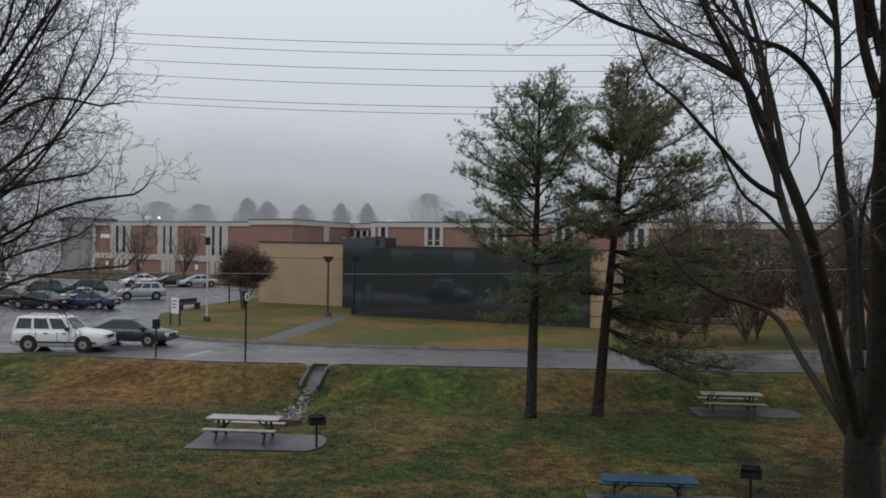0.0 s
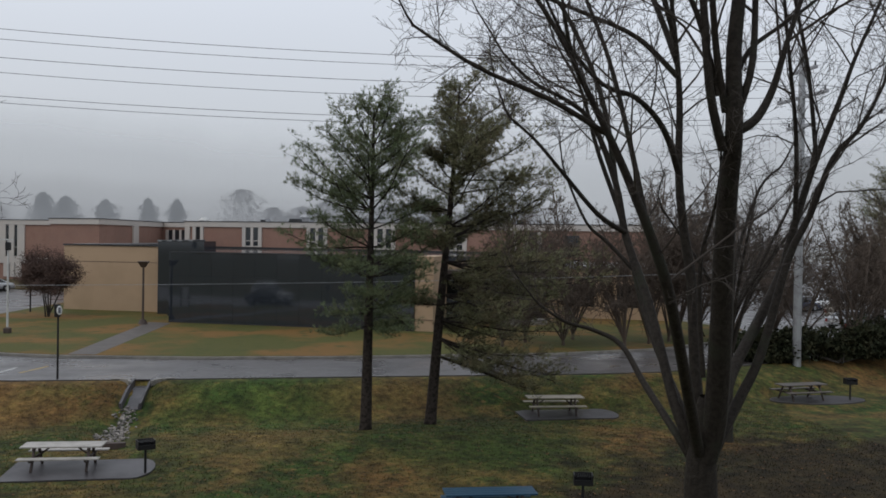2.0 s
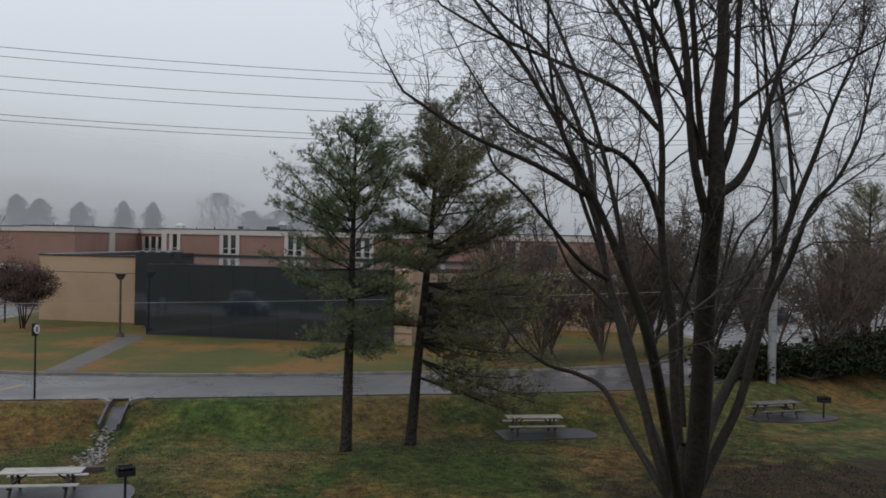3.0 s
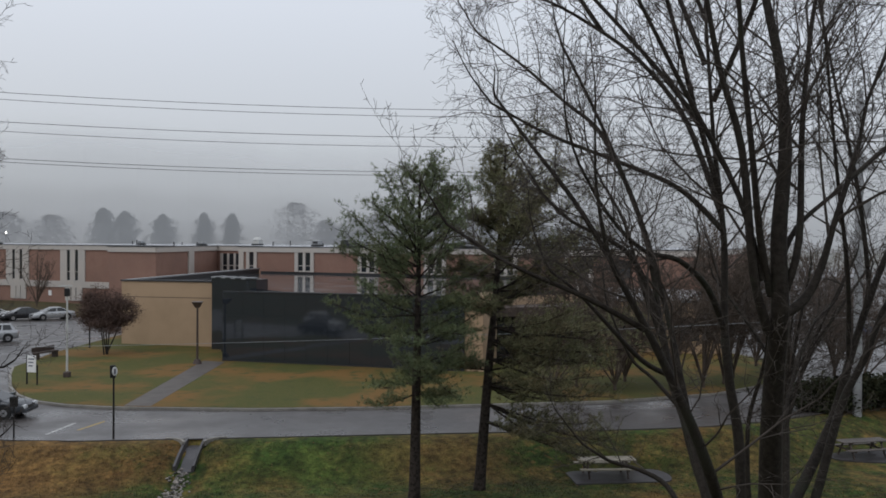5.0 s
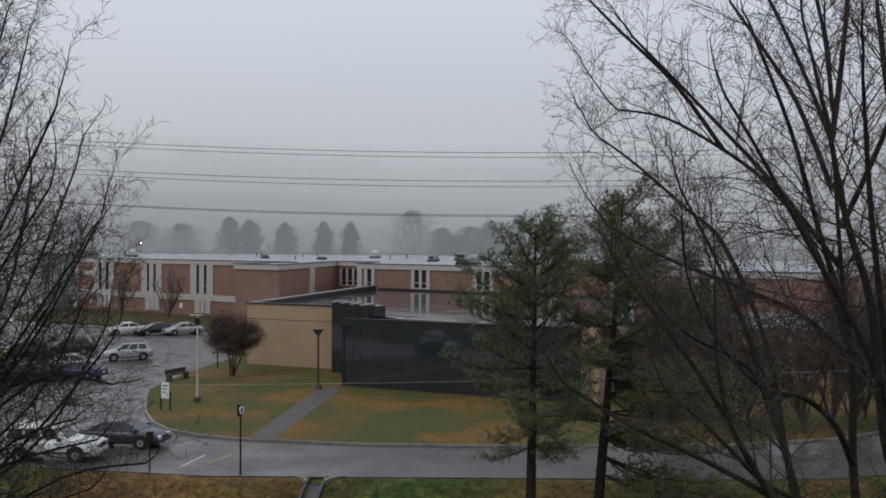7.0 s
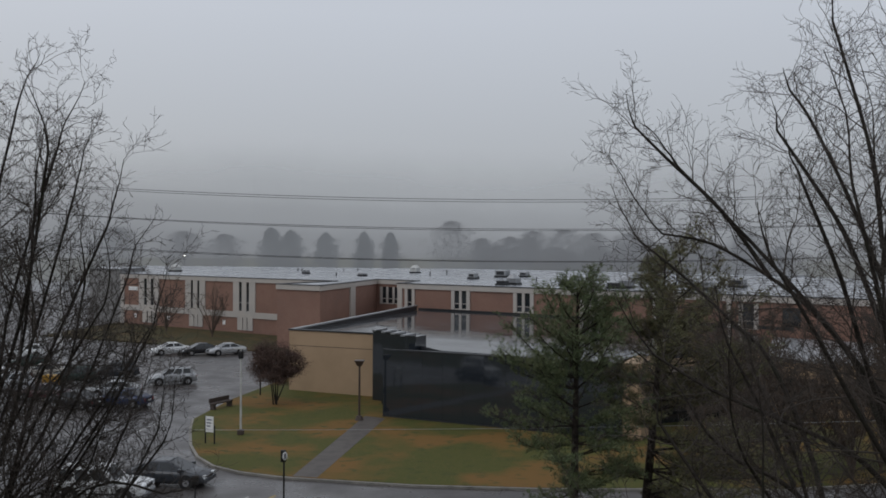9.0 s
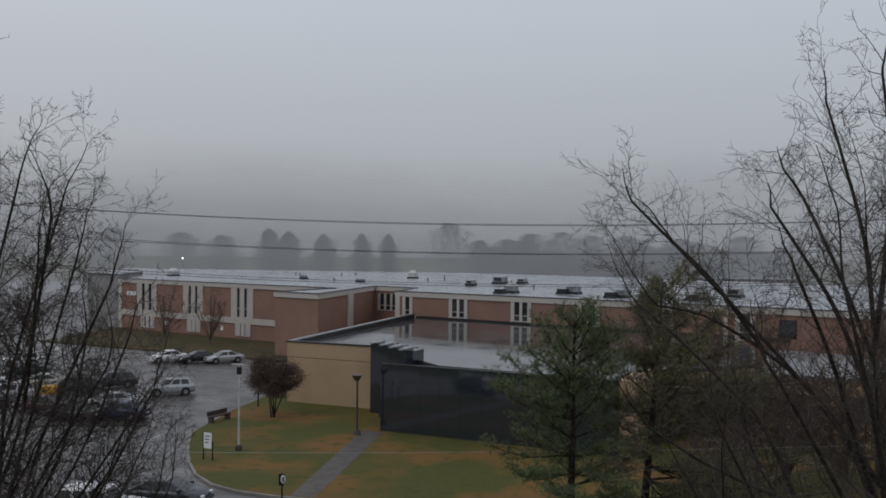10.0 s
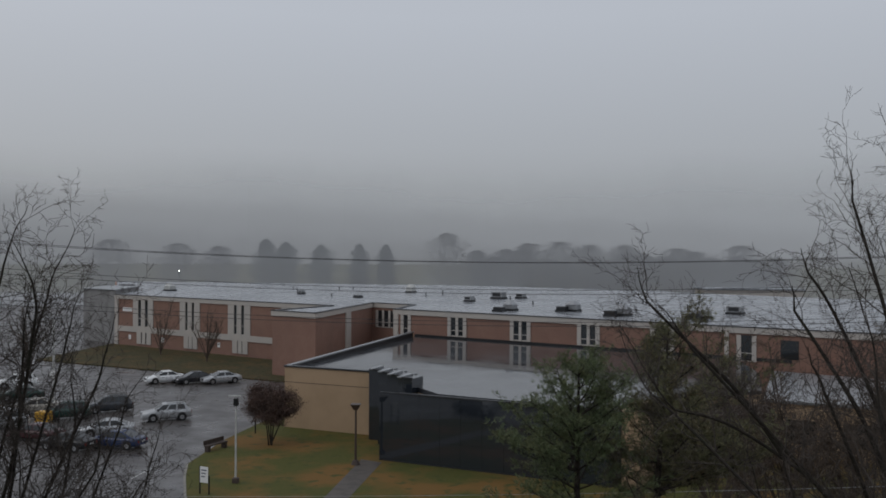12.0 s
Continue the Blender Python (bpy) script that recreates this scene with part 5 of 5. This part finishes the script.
def car(m, style, paint, label, name="car", group="parked cars"):
    L, W, H, WB, zh, zb, cr, cf, rr_, rf, wr = STYLES[style]
    w = W / 2
    root = empty(name, m, label, "car", group)
    st = [(-L / 2, 0.84, 0.40, zb - 0.10), (-L / 2 + 0.12, 0.95, 0.30, zb - 0.02), (-L / 2 + 0.6, 1.0, 0.26, zb), (0, 1.0, 0.24, zb), (cf, 1.0, 0.24, zb - 0.01),
          (L / 2 - 0.7, 0.98, 0.26, zh), (L / 2 - 0.2, 0.92, 0.28, zh - 0.08), (L / 2, 0.80, 0.36, zh - 0.25)]
    bm = bmesh.new()
    rings = []
    for x, k, z0, z1 in st:
        h = z1 - z0
        prof = [(w * k * 0.93, z0), (w * k, z0 + h * 0.30), (w * k * 0.985, z0 + h * 0.72), (w * k * 0.93, z1 - 0.03), (w * k * 0.80, z1)]
        rings.append([bm.verts.new((x, y, z)) for y, z in prof] + [bm.verts.new((x, -y, z)) for y, z in prof[::-1]])
    for r, q in zip(rings, rings[1:]):
        for k in range(10):
            bm.faces.new((r[k], q[k], q[(k + 1) % 10], r[(k + 1) % 10]))
    bm.faces.new(rings[0]), bm.faces.new(rings[-1][::-1])
    bmesh.ops.recalc_face_normals(bm, faces=bm.faces)
    body = part("body", bm, paint, root)
    body.data.polygons.foreach_set("use_smooth", [len(p.vertices) == 4 for p in body.data.polygons])
    a0, a1, a2, a3 = Vector((cr, w * 0.88, zb - 0.03)), Vector((cf, w * 0.88, zb - 0.03)), Vector((rf, w * 0.70, H - 0.03)), Vector((rr_, w * 0.70, H - 0.03))
    flip = lambda v: Vector((v.x, -v.y, v.z))
    bm = bmesh.new()
    lo = [bm.verts.new(v) for v in (a0, a1, flip(a1), flip(a0))]
    hi = [bm.verts.new(v) for v in (a3, a2, flip(a2), flip(a3))]
    crown = [bm.verts.new((v.co.x * 0.9 + (rr_ + rf) * 0.05, v.co.y * 0.75, H)) for v in hi]
    for p, q in ((lo, hi), (hi, crown)):
        for k in range(4):
            bm.faces.new((p[k], p[(k + 1) % 4], q[(k + 1) % 4], q[k]))
    bm.faces.new(crown), bm.faces.new(lo[::-1])
    bmesh.ops.recalc_face_normals(bm, faces=bm.faces)
    edges = [e for e in bm.edges if min(v.co.z for v in e.verts) > zb + 0.1]
    bmesh.ops.bevel(bm, geom=edges, offset=0.05, segments=3, affect="EDGES", profile=0.5)
    cabin = part("cabin", bm, paint, root)
    cabin.data.polygons.foreach_set("use_smooth", [p.area < 0.35 for p in cabin.data.polygons])
    nside = 3 if style != "sedan" else 2
    for s in (1, -1):
        p = (a1, a0, a3, a2) if s > 0 else (flip(a0), flip(a1), flip(a2), flip(a3))
        for k in range(nside):
            lo_u, hi_u = 0.05 + k * 0.90 / nside, 0.05 + (k + 1) * 0.90 / nside - 0.05
            part("side_window", quad_on(*p, lo_u, hi_u, 0.14, 0.90, 0.006), CARGLASS, root)
    part("windscreen", quad_on(flip(a1), a1, a2, flip(a2), 0.06, 0.94, 0.12, 0.92, 0.008), CARGLASS, root)
    part("rear_window", quad_on(a0, flip(a0), flip(a3), a3, 0.08, 0.92, 0.18, 0.90, 0.008), CARGLASS, root)
    for x in (-WB / 2 - 0.05, WB / 2 - 0.05):
        for s in (-1, 1):
            bm = bmesh.new()
            rod(bm, (x, s * (w - 0.10), wr + 0.03), (x, s * (w + 0.004), wr + 0.03), wr + 0.07, None, 22)
            part("wheel_arch", bm, TYRE, root)
            wheel = part("wheel", rod(bmesh.new(), (x, s * (w - 0.2), wr), (x, s * (w + 0.02), wr), wr, None, 22), TYRE, root)
            rim = part("rim", rod(bmesh.new(), (x, s * (w - 0.05), wr), (x, s * (w + 0.032), wr), wr * 0.62, wr * 0.55, 14), RIM, wheel)
            part("hub", rod(bmesh.new(), (x, s * w, wr), (x, s * (w + 0.045), wr), wr * 0.16, None, 8), DARK_TRIM, wheel)
    for s in (-1, 1):
        part("headlight", boxed(L / 2 - 0.16, L / 2 + 0.01, min(s * w * 0.48, s * w * 0.82), max(s * w * 0.48, s * w * 0.82), zh - 0.30, zh - 0.13, 0.02), LAMP_CLEAR, root)
        part("tail_light", boxed(-L / 2 - 0.01, -L / 2 + 0.1, min(s * w * 0.60, s * w * 0.84), max(s * w * 0.60, s * w * 0.84), zb - 0.38, zb - 0.12, 0.02), LAMP_RED, root)
        part("door_mirror", boxed(cf - 0.42, cf - 0.24, min(s * w * 0.93, s * (w + 0.16)), max(s * w * 0.93, s * (w + 0.16)), zb - 0.02, zb + 0.16, 0.03), paint if style == "sedan" else DARK_TRIM, root)
        for x in (-0.55, 0.35):
            part("door_handle", boxed(x - 0.1, x + 0.1, min(s * (w - 0.02), s * (w + 0.02)), max(s * (w - 0.02), s * (w + 0.02)), zb - 0.17, zb - 0.13), DARK_TRIM, root)
        for x in (-1.05, 0.0, 0.95):
            part("door_seam", boxed(x - 0.008, x + 0.008, min(s * (w - 0.03), s * (w + 0.003)), max(s * (w - 0.03), s * (w + 0.003)), 0.42, zb - 0.1), DARK_TRIM, root)
    part("grille", boxed(L / 2 - 0.1, L / 2 + 0.012, -w * 0.45, w * 0.45, zh - 0.34, zh - 0.18, 0.01), DARK_TRIM, root)
    part("front_bumper", boxed(L / 2 - 0.22, L / 2 + 0.06, -w * 0.84, w * 0.84, 0.30, 0.50, 0.04), STEEL if style == "suv" else paint, root)
    part("rear_bumper", boxed(-L / 2 - 0.06, -L / 2 + 0.22, -w * 0.86, w * 0.86, 0.34, 0.54, 0.04), STEEL if style == "suv" else paint, root)
    part("number_plate", boxed(-L / 2 - 0.075, -L / 2 - 0.055, -0.2, 0.2, 0.56, 0.68), SIGN_WHITE, root)
    if style != "sedan":
        for s in (-1, 1):
            part("roof_rail", rod(bmesh.new(), (rr_ + 0.15, s * w * 0.6, H + 0.05), (rf - 0.35, s * w * 0.6, H + 0.05), 0.02, None, 6), DARK_TRIM if style == "crossover" else PAINT_WHITE, root)
            part("rail_foot", rod(bmesh.new(), (rr_ + 0.2, s * w * 0.6, H - 0.06), (rr_ + 0.2, s * w * 0.6, H + 0.05), 0.02, None, 6), DARK_TRIM, root)
            part("rail_foot", rod(bmesh.new(), (rf - 0.4, s * w * 0.6, H - 0.06), (rf - 0.4, s * w * 0.6, H + 0.05), 0.02, None, 6), DARK_TRIM, root)
    if style == "suv":
        for s in (-1, 1):
            part("side_moulding", boxed(-L / 2 + 0.3, L / 2 - 0.4, min(s * (w - 0.03), s * (w + 0.02)), max(s * (w - 0.03), s * (w + 0.02)), 0.44, 0.52), DARK_TRIM, root)
    return root


def paint(name, colour, rough=0.25, metal=0.0):
    return mat(name, colour, rough, metal, spots=((4, tuple(c * 0.82 for c in colour), 0.5, 0.75, 4),))


P_GREY = paint("grey_car_paint", (0.055, 0.06, 0.068), 0.22, 0.3)
P_SILVER = paint("silver_car_paint", (0.42, 0.43, 0.44), 0.3, 0.4)
P_BLUE = paint("dark_blue_car_paint", (0.02, 0.035, 0.09), 0.25)
P_BLACK = paint("black_car_paint", (0.016, 0.016, 0.019), 0.22)
P_RED = paint("dark_red_car_paint", (0.05, 0.012, 0.015), 0.25)
P_GREEN = paint("dark_green_car_paint", (0.018, 0.045, 0.036), 0.25)
P_BEIGE = paint("beige_car_paint", (0.40, 0.37, 0.32), 0.3, 0.2)
car(pose(-19.3, 44.0, 0, 0, 0, 1.5), "suv", PAINT_WHITE, "white boxy sport utility vehicle parked beside the road", "suv")
car(pose(-17.0, 46.95, 0, 0, 0, -5), "sedan", P_GREY, "dark grey sedan on the wet road", "sedan", "cars on the road")
for x, y, a, style, p, lab in (
        (-29.0, 80.5, 205, "crossover", P_SILVER, "silver crossover with roof rails in the lot"), (-28.9, 69.3, 172, "sedan", P_BLUE, "dark blue sedan with wet paint"),
        (-32.4, 68.4, 165, "sedan", P_BLACK, "black sedan with red tail lights"), (-31.5, 73.6, 200, "sedan", P_SILVER, "silver sedan behind the dark ones"),
        (-37.2, 102.6, 215, "sedan", PAINT_WHITE, "white sedan near the brick wall"), (-33.6, 102.5, 215, "sedan", P_BLACK, "black sedan between two pale cars"), (-30.6, 102.8, 215, "sedan", P_SILVER, "silver sedan near the brick wall"),
        (-38.3, 80.5, 200, "crossover", P_GREEN, "dark green crossover in the lot"), (-42.5, 83.0, 205, "sedan", P_BEIGE, "beige sedan under bare branches"), (-35.8, 84.0, 205, "crossover", P_GREY, "grey crossover parked in the lot"),
        (-45.3, 80.0, 205, "sedan", PAINT_WHITE, "white sedan under bare branches"), (-41.8, 76.0, 200, "crossover", P_SILVER, "silver crossover under bare branches"), (-47.5, 90.0, 205, "sedan", P_GREEN, "green sedan in the far row"),
        (-52.0, 97.5, 205, "crossover", PAINT_WHITE, "white crossover in the far row"), (-36.5, 71.5, 170, "sedan", P_RED, "dark red sedan in the lot"),
        (43.0, 62.0, 20, "sedan", P_SILVER, "silver sedan in the side lot"), (47.5, 69.0, 20, "crossover", P_BEIGE, "beige crossover in the side lot"), (41.5, 57.5, 20, "sedan", P_GREY, "grey sedan in the side lot"), (52, 80, 20, "sedan", PAINT_WHITE, "white sedan in the side lot"), (56.5, 82, 20, "crossover", P_BLACK, "black crossover in the side lot"), (48.5, 78, 20, "sedan", P_BLUE, "blue sedan in the side lot"), (61, 92, 20, "sedan", P_SILVER, "silver sedan far in the side lot")):
    car(pose(x, y, 0, 0, 0, a), style, p, lab)

# ---- distance ----
def far_tree(x, y, h, r, conifer, seed):
    nr = np.random.default_rng(seed)
    root = empty("far_tree", pose(x, y, 0), "far conifer dim in the fog" if conifer else "far bare tree dim in the fog", "tree", "far trees")
    tb = part("trunk", rod(bmesh.new(), (0, 0, 0), (0, 0, h * 0.55), 0.3, 0.1, 7), FAR_TWIG, root)
    n = 2600 if conifer else 3600
    f = nr.uniform(0, 1, n) ** 0.8
    z = h * (0.05 + 0.95 * f)
    a0 = nr.uniform(0, 6.28, n)
    lump = 0.78 + 0.2 * np.sin(a0 * 3 + seed + z * 0.5) + 0.2 * np.sin(a0 * 5 - z * 0.9 + seed) + nr.normal(0, 0.13, n)
    rad = r * lump * (1.3 * (1 - f ** 3.2) ** 0.6 * (1 + 0.12 * np.sin(f * 23 + seed)) if conifer else 1.15 * np.sqrt(np.clip(1 - ((f - 0.52) / 0.49) ** 2, 0.01, 1)))
    a, q = a0, np.sqrt(nr.uniform(0.05, 1, n))
    p = np.stack([rad * q * np.cos(a), rad * q * np.sin(a), z], 1)
    u = nr.normal(size=(n, 3))
    u /= np.linalg.norm(u, axis=1)[:, None]
    w = np.cross(u, nr.normal(size=(n, 3)))
    w /= np.linalg.norm(w, axis=1)[:, None]
    s = nr.uniform(0.3, 0.8, (n, 1)) * (1.1 if conifer else 0.75)
    v = np.stack([p - u * s, p + w * s * 0.5, p + u * s], 1).reshape(-1, 3)
    tagged(raw("crown", v.tolist(), np.arange(3 * n).reshape(-1, 3).tolist(), FAR_LEAF if conifer else FAR_TWIG, root), kind="stuff")


rf = random.Random(12)
for k, (x, h, r, con) in enumerate(((-70, 18.2, 4.3, True), (-64.5, 17.4, 4.5, True), (-53, 16.6, 4.4, True), (-39, 16.8, 3.3, True), (-30.5, 16.6, 3.0, True), (-12, 20.5, 8, False), (-84, 16, 7, False),
                                     (14, 17.5, 8, False), (24, 18, 9, False), (33, 17, 8, False), (44, 17, 8, False), (-100, 17, 8, False), (-118, 18, 9, False), (60, 16, 9, False), (78, 17, 9, False))):
    far_tree(x, 282 + rf.uniform(-8, 12), h, r, con, 200 + k)
for k in range(16):
    far_tree(-4 + 6.2 * k + rf.uniform(-2, 2), 278 + rf.uniform(0, 24), rf.uniform(11, 16), rf.uniform(5, 8), False, 260 + k)

# far low roofs and a lot beyond the brick building
for x, y, a, b, h in ((30, 235, 34, 14, 4.5), (72, 250, 26, 12, 5.0), (-5, 262, 30, 10, 4.0), (60, 205, 22, 10, 3.6)):
    fb = empty("far_building", pose(x, y, 0), "far low building with a pale wet roof", "building", "far buildings")
    part("wall", boxed(-a / 2, a / 2, -b / 2, b / 2, 0, h), BAND, fb)
    part("roof", boxed(-a / 2 - 0.4, a / 2 + 0.4, -b / 2 - 0.4, b / 2 + 0.4, h, h + 0.35), ROOF_PALE, fb)
lampm = bpy.data.materials.new("lit_lamp")
lampm.use_nodes = True
lampm.node_tree.nodes["Principled BSDF"].inputs["Emission Color"].default_value = (1, 0.97, 0.9, 1)
lampm.node_tree.nodes["Principled BSDF"].inputs["Emission Strength"].default_value = 6.0
sl = empty("street_lamp", pose(-72, 208, 0), "distant lit street lamp in the fog", "street lamp")
part("pole", rod(bmesh.new(), (0, 0, 0), (0, 0, 10.1), 0.14, 0.08, 8), STEEL, sl)
bm = bmesh.new()
bmesh.ops.create_uvsphere(bm, u_segments=10, v_segments=6, radius=0.14, matrix=Matrix.Translation((0, 0, 10.2)))
part("lamp", bm, lampm, sl, "lit white lamp")


def painted_haze(name, low, high, floor_, top, colour, glow):
    """Painted haze: see-through, denser between two heights, uneven; shines by itself with glow."""
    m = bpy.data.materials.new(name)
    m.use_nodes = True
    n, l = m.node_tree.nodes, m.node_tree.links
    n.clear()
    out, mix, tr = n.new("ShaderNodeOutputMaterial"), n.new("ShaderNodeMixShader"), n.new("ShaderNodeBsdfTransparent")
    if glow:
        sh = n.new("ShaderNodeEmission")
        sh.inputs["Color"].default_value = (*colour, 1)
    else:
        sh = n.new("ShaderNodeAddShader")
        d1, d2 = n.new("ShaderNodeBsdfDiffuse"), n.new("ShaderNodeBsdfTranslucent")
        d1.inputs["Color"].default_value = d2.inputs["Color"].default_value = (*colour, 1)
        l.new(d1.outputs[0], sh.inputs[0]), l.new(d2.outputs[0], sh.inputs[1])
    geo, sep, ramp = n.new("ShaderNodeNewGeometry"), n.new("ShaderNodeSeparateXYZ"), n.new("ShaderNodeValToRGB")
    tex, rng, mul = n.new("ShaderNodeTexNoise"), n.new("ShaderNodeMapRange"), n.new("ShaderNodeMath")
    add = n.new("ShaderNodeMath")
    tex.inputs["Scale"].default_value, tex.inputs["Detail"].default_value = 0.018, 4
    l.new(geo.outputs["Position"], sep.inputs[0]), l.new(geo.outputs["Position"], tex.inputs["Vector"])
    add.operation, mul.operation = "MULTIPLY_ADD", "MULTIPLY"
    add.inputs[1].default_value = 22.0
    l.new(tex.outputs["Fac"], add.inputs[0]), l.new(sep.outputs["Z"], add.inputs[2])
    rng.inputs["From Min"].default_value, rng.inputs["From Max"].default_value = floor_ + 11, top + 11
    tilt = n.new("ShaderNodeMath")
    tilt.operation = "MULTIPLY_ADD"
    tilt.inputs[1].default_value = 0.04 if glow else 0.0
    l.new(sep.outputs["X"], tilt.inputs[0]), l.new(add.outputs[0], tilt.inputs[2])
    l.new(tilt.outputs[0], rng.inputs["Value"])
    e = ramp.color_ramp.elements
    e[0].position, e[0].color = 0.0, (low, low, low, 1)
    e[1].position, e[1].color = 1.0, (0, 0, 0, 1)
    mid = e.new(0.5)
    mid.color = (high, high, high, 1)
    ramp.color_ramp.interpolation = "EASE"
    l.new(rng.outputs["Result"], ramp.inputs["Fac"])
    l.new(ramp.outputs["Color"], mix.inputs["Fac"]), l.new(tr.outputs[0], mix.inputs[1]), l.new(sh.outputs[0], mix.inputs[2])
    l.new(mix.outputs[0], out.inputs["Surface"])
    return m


def arc_sheet(name, radius, half, z0, z1, material, label):
    V, F = [], []
    for k in range(41):
        a = radians(-half + 2 * half * k / 40)
        V += [(radius * math.sin(a), radius * math.cos(a), z0), (radius * math.sin(a), radius * math.cos(a), z1)]
    F = [(2 * k, 2 * k + 2, 2 * k + 3, 2 * k + 1) for k in range(40)]
    ob = raw(name, V, F, material)
    ob.visible_shadow = False
    return tagged(ob, label, "backdrop", kind="structure")


# Hills and their haze are one self-lit grey sheet, thinning upwards.
arc_sheet("backdrop", 900, 62, -2, 150, painted_haze("painted_hazy_hill", 0.88, 0.40, 4, 60, (0.185, 0.191, 0.198), True), "glowing sheet painted as wooded hills fading into haze")
# Haze over the far trees is put into a pale see-through sheet.
arc_sheet("backdrop", 262, 60, 0, 60, painted_haze("painted_fog_veil", 0.50, 0.46, 2, 44, (0.42, 0.43, 0.44), False), "see-through sheet painted as pale fog before the far trees")
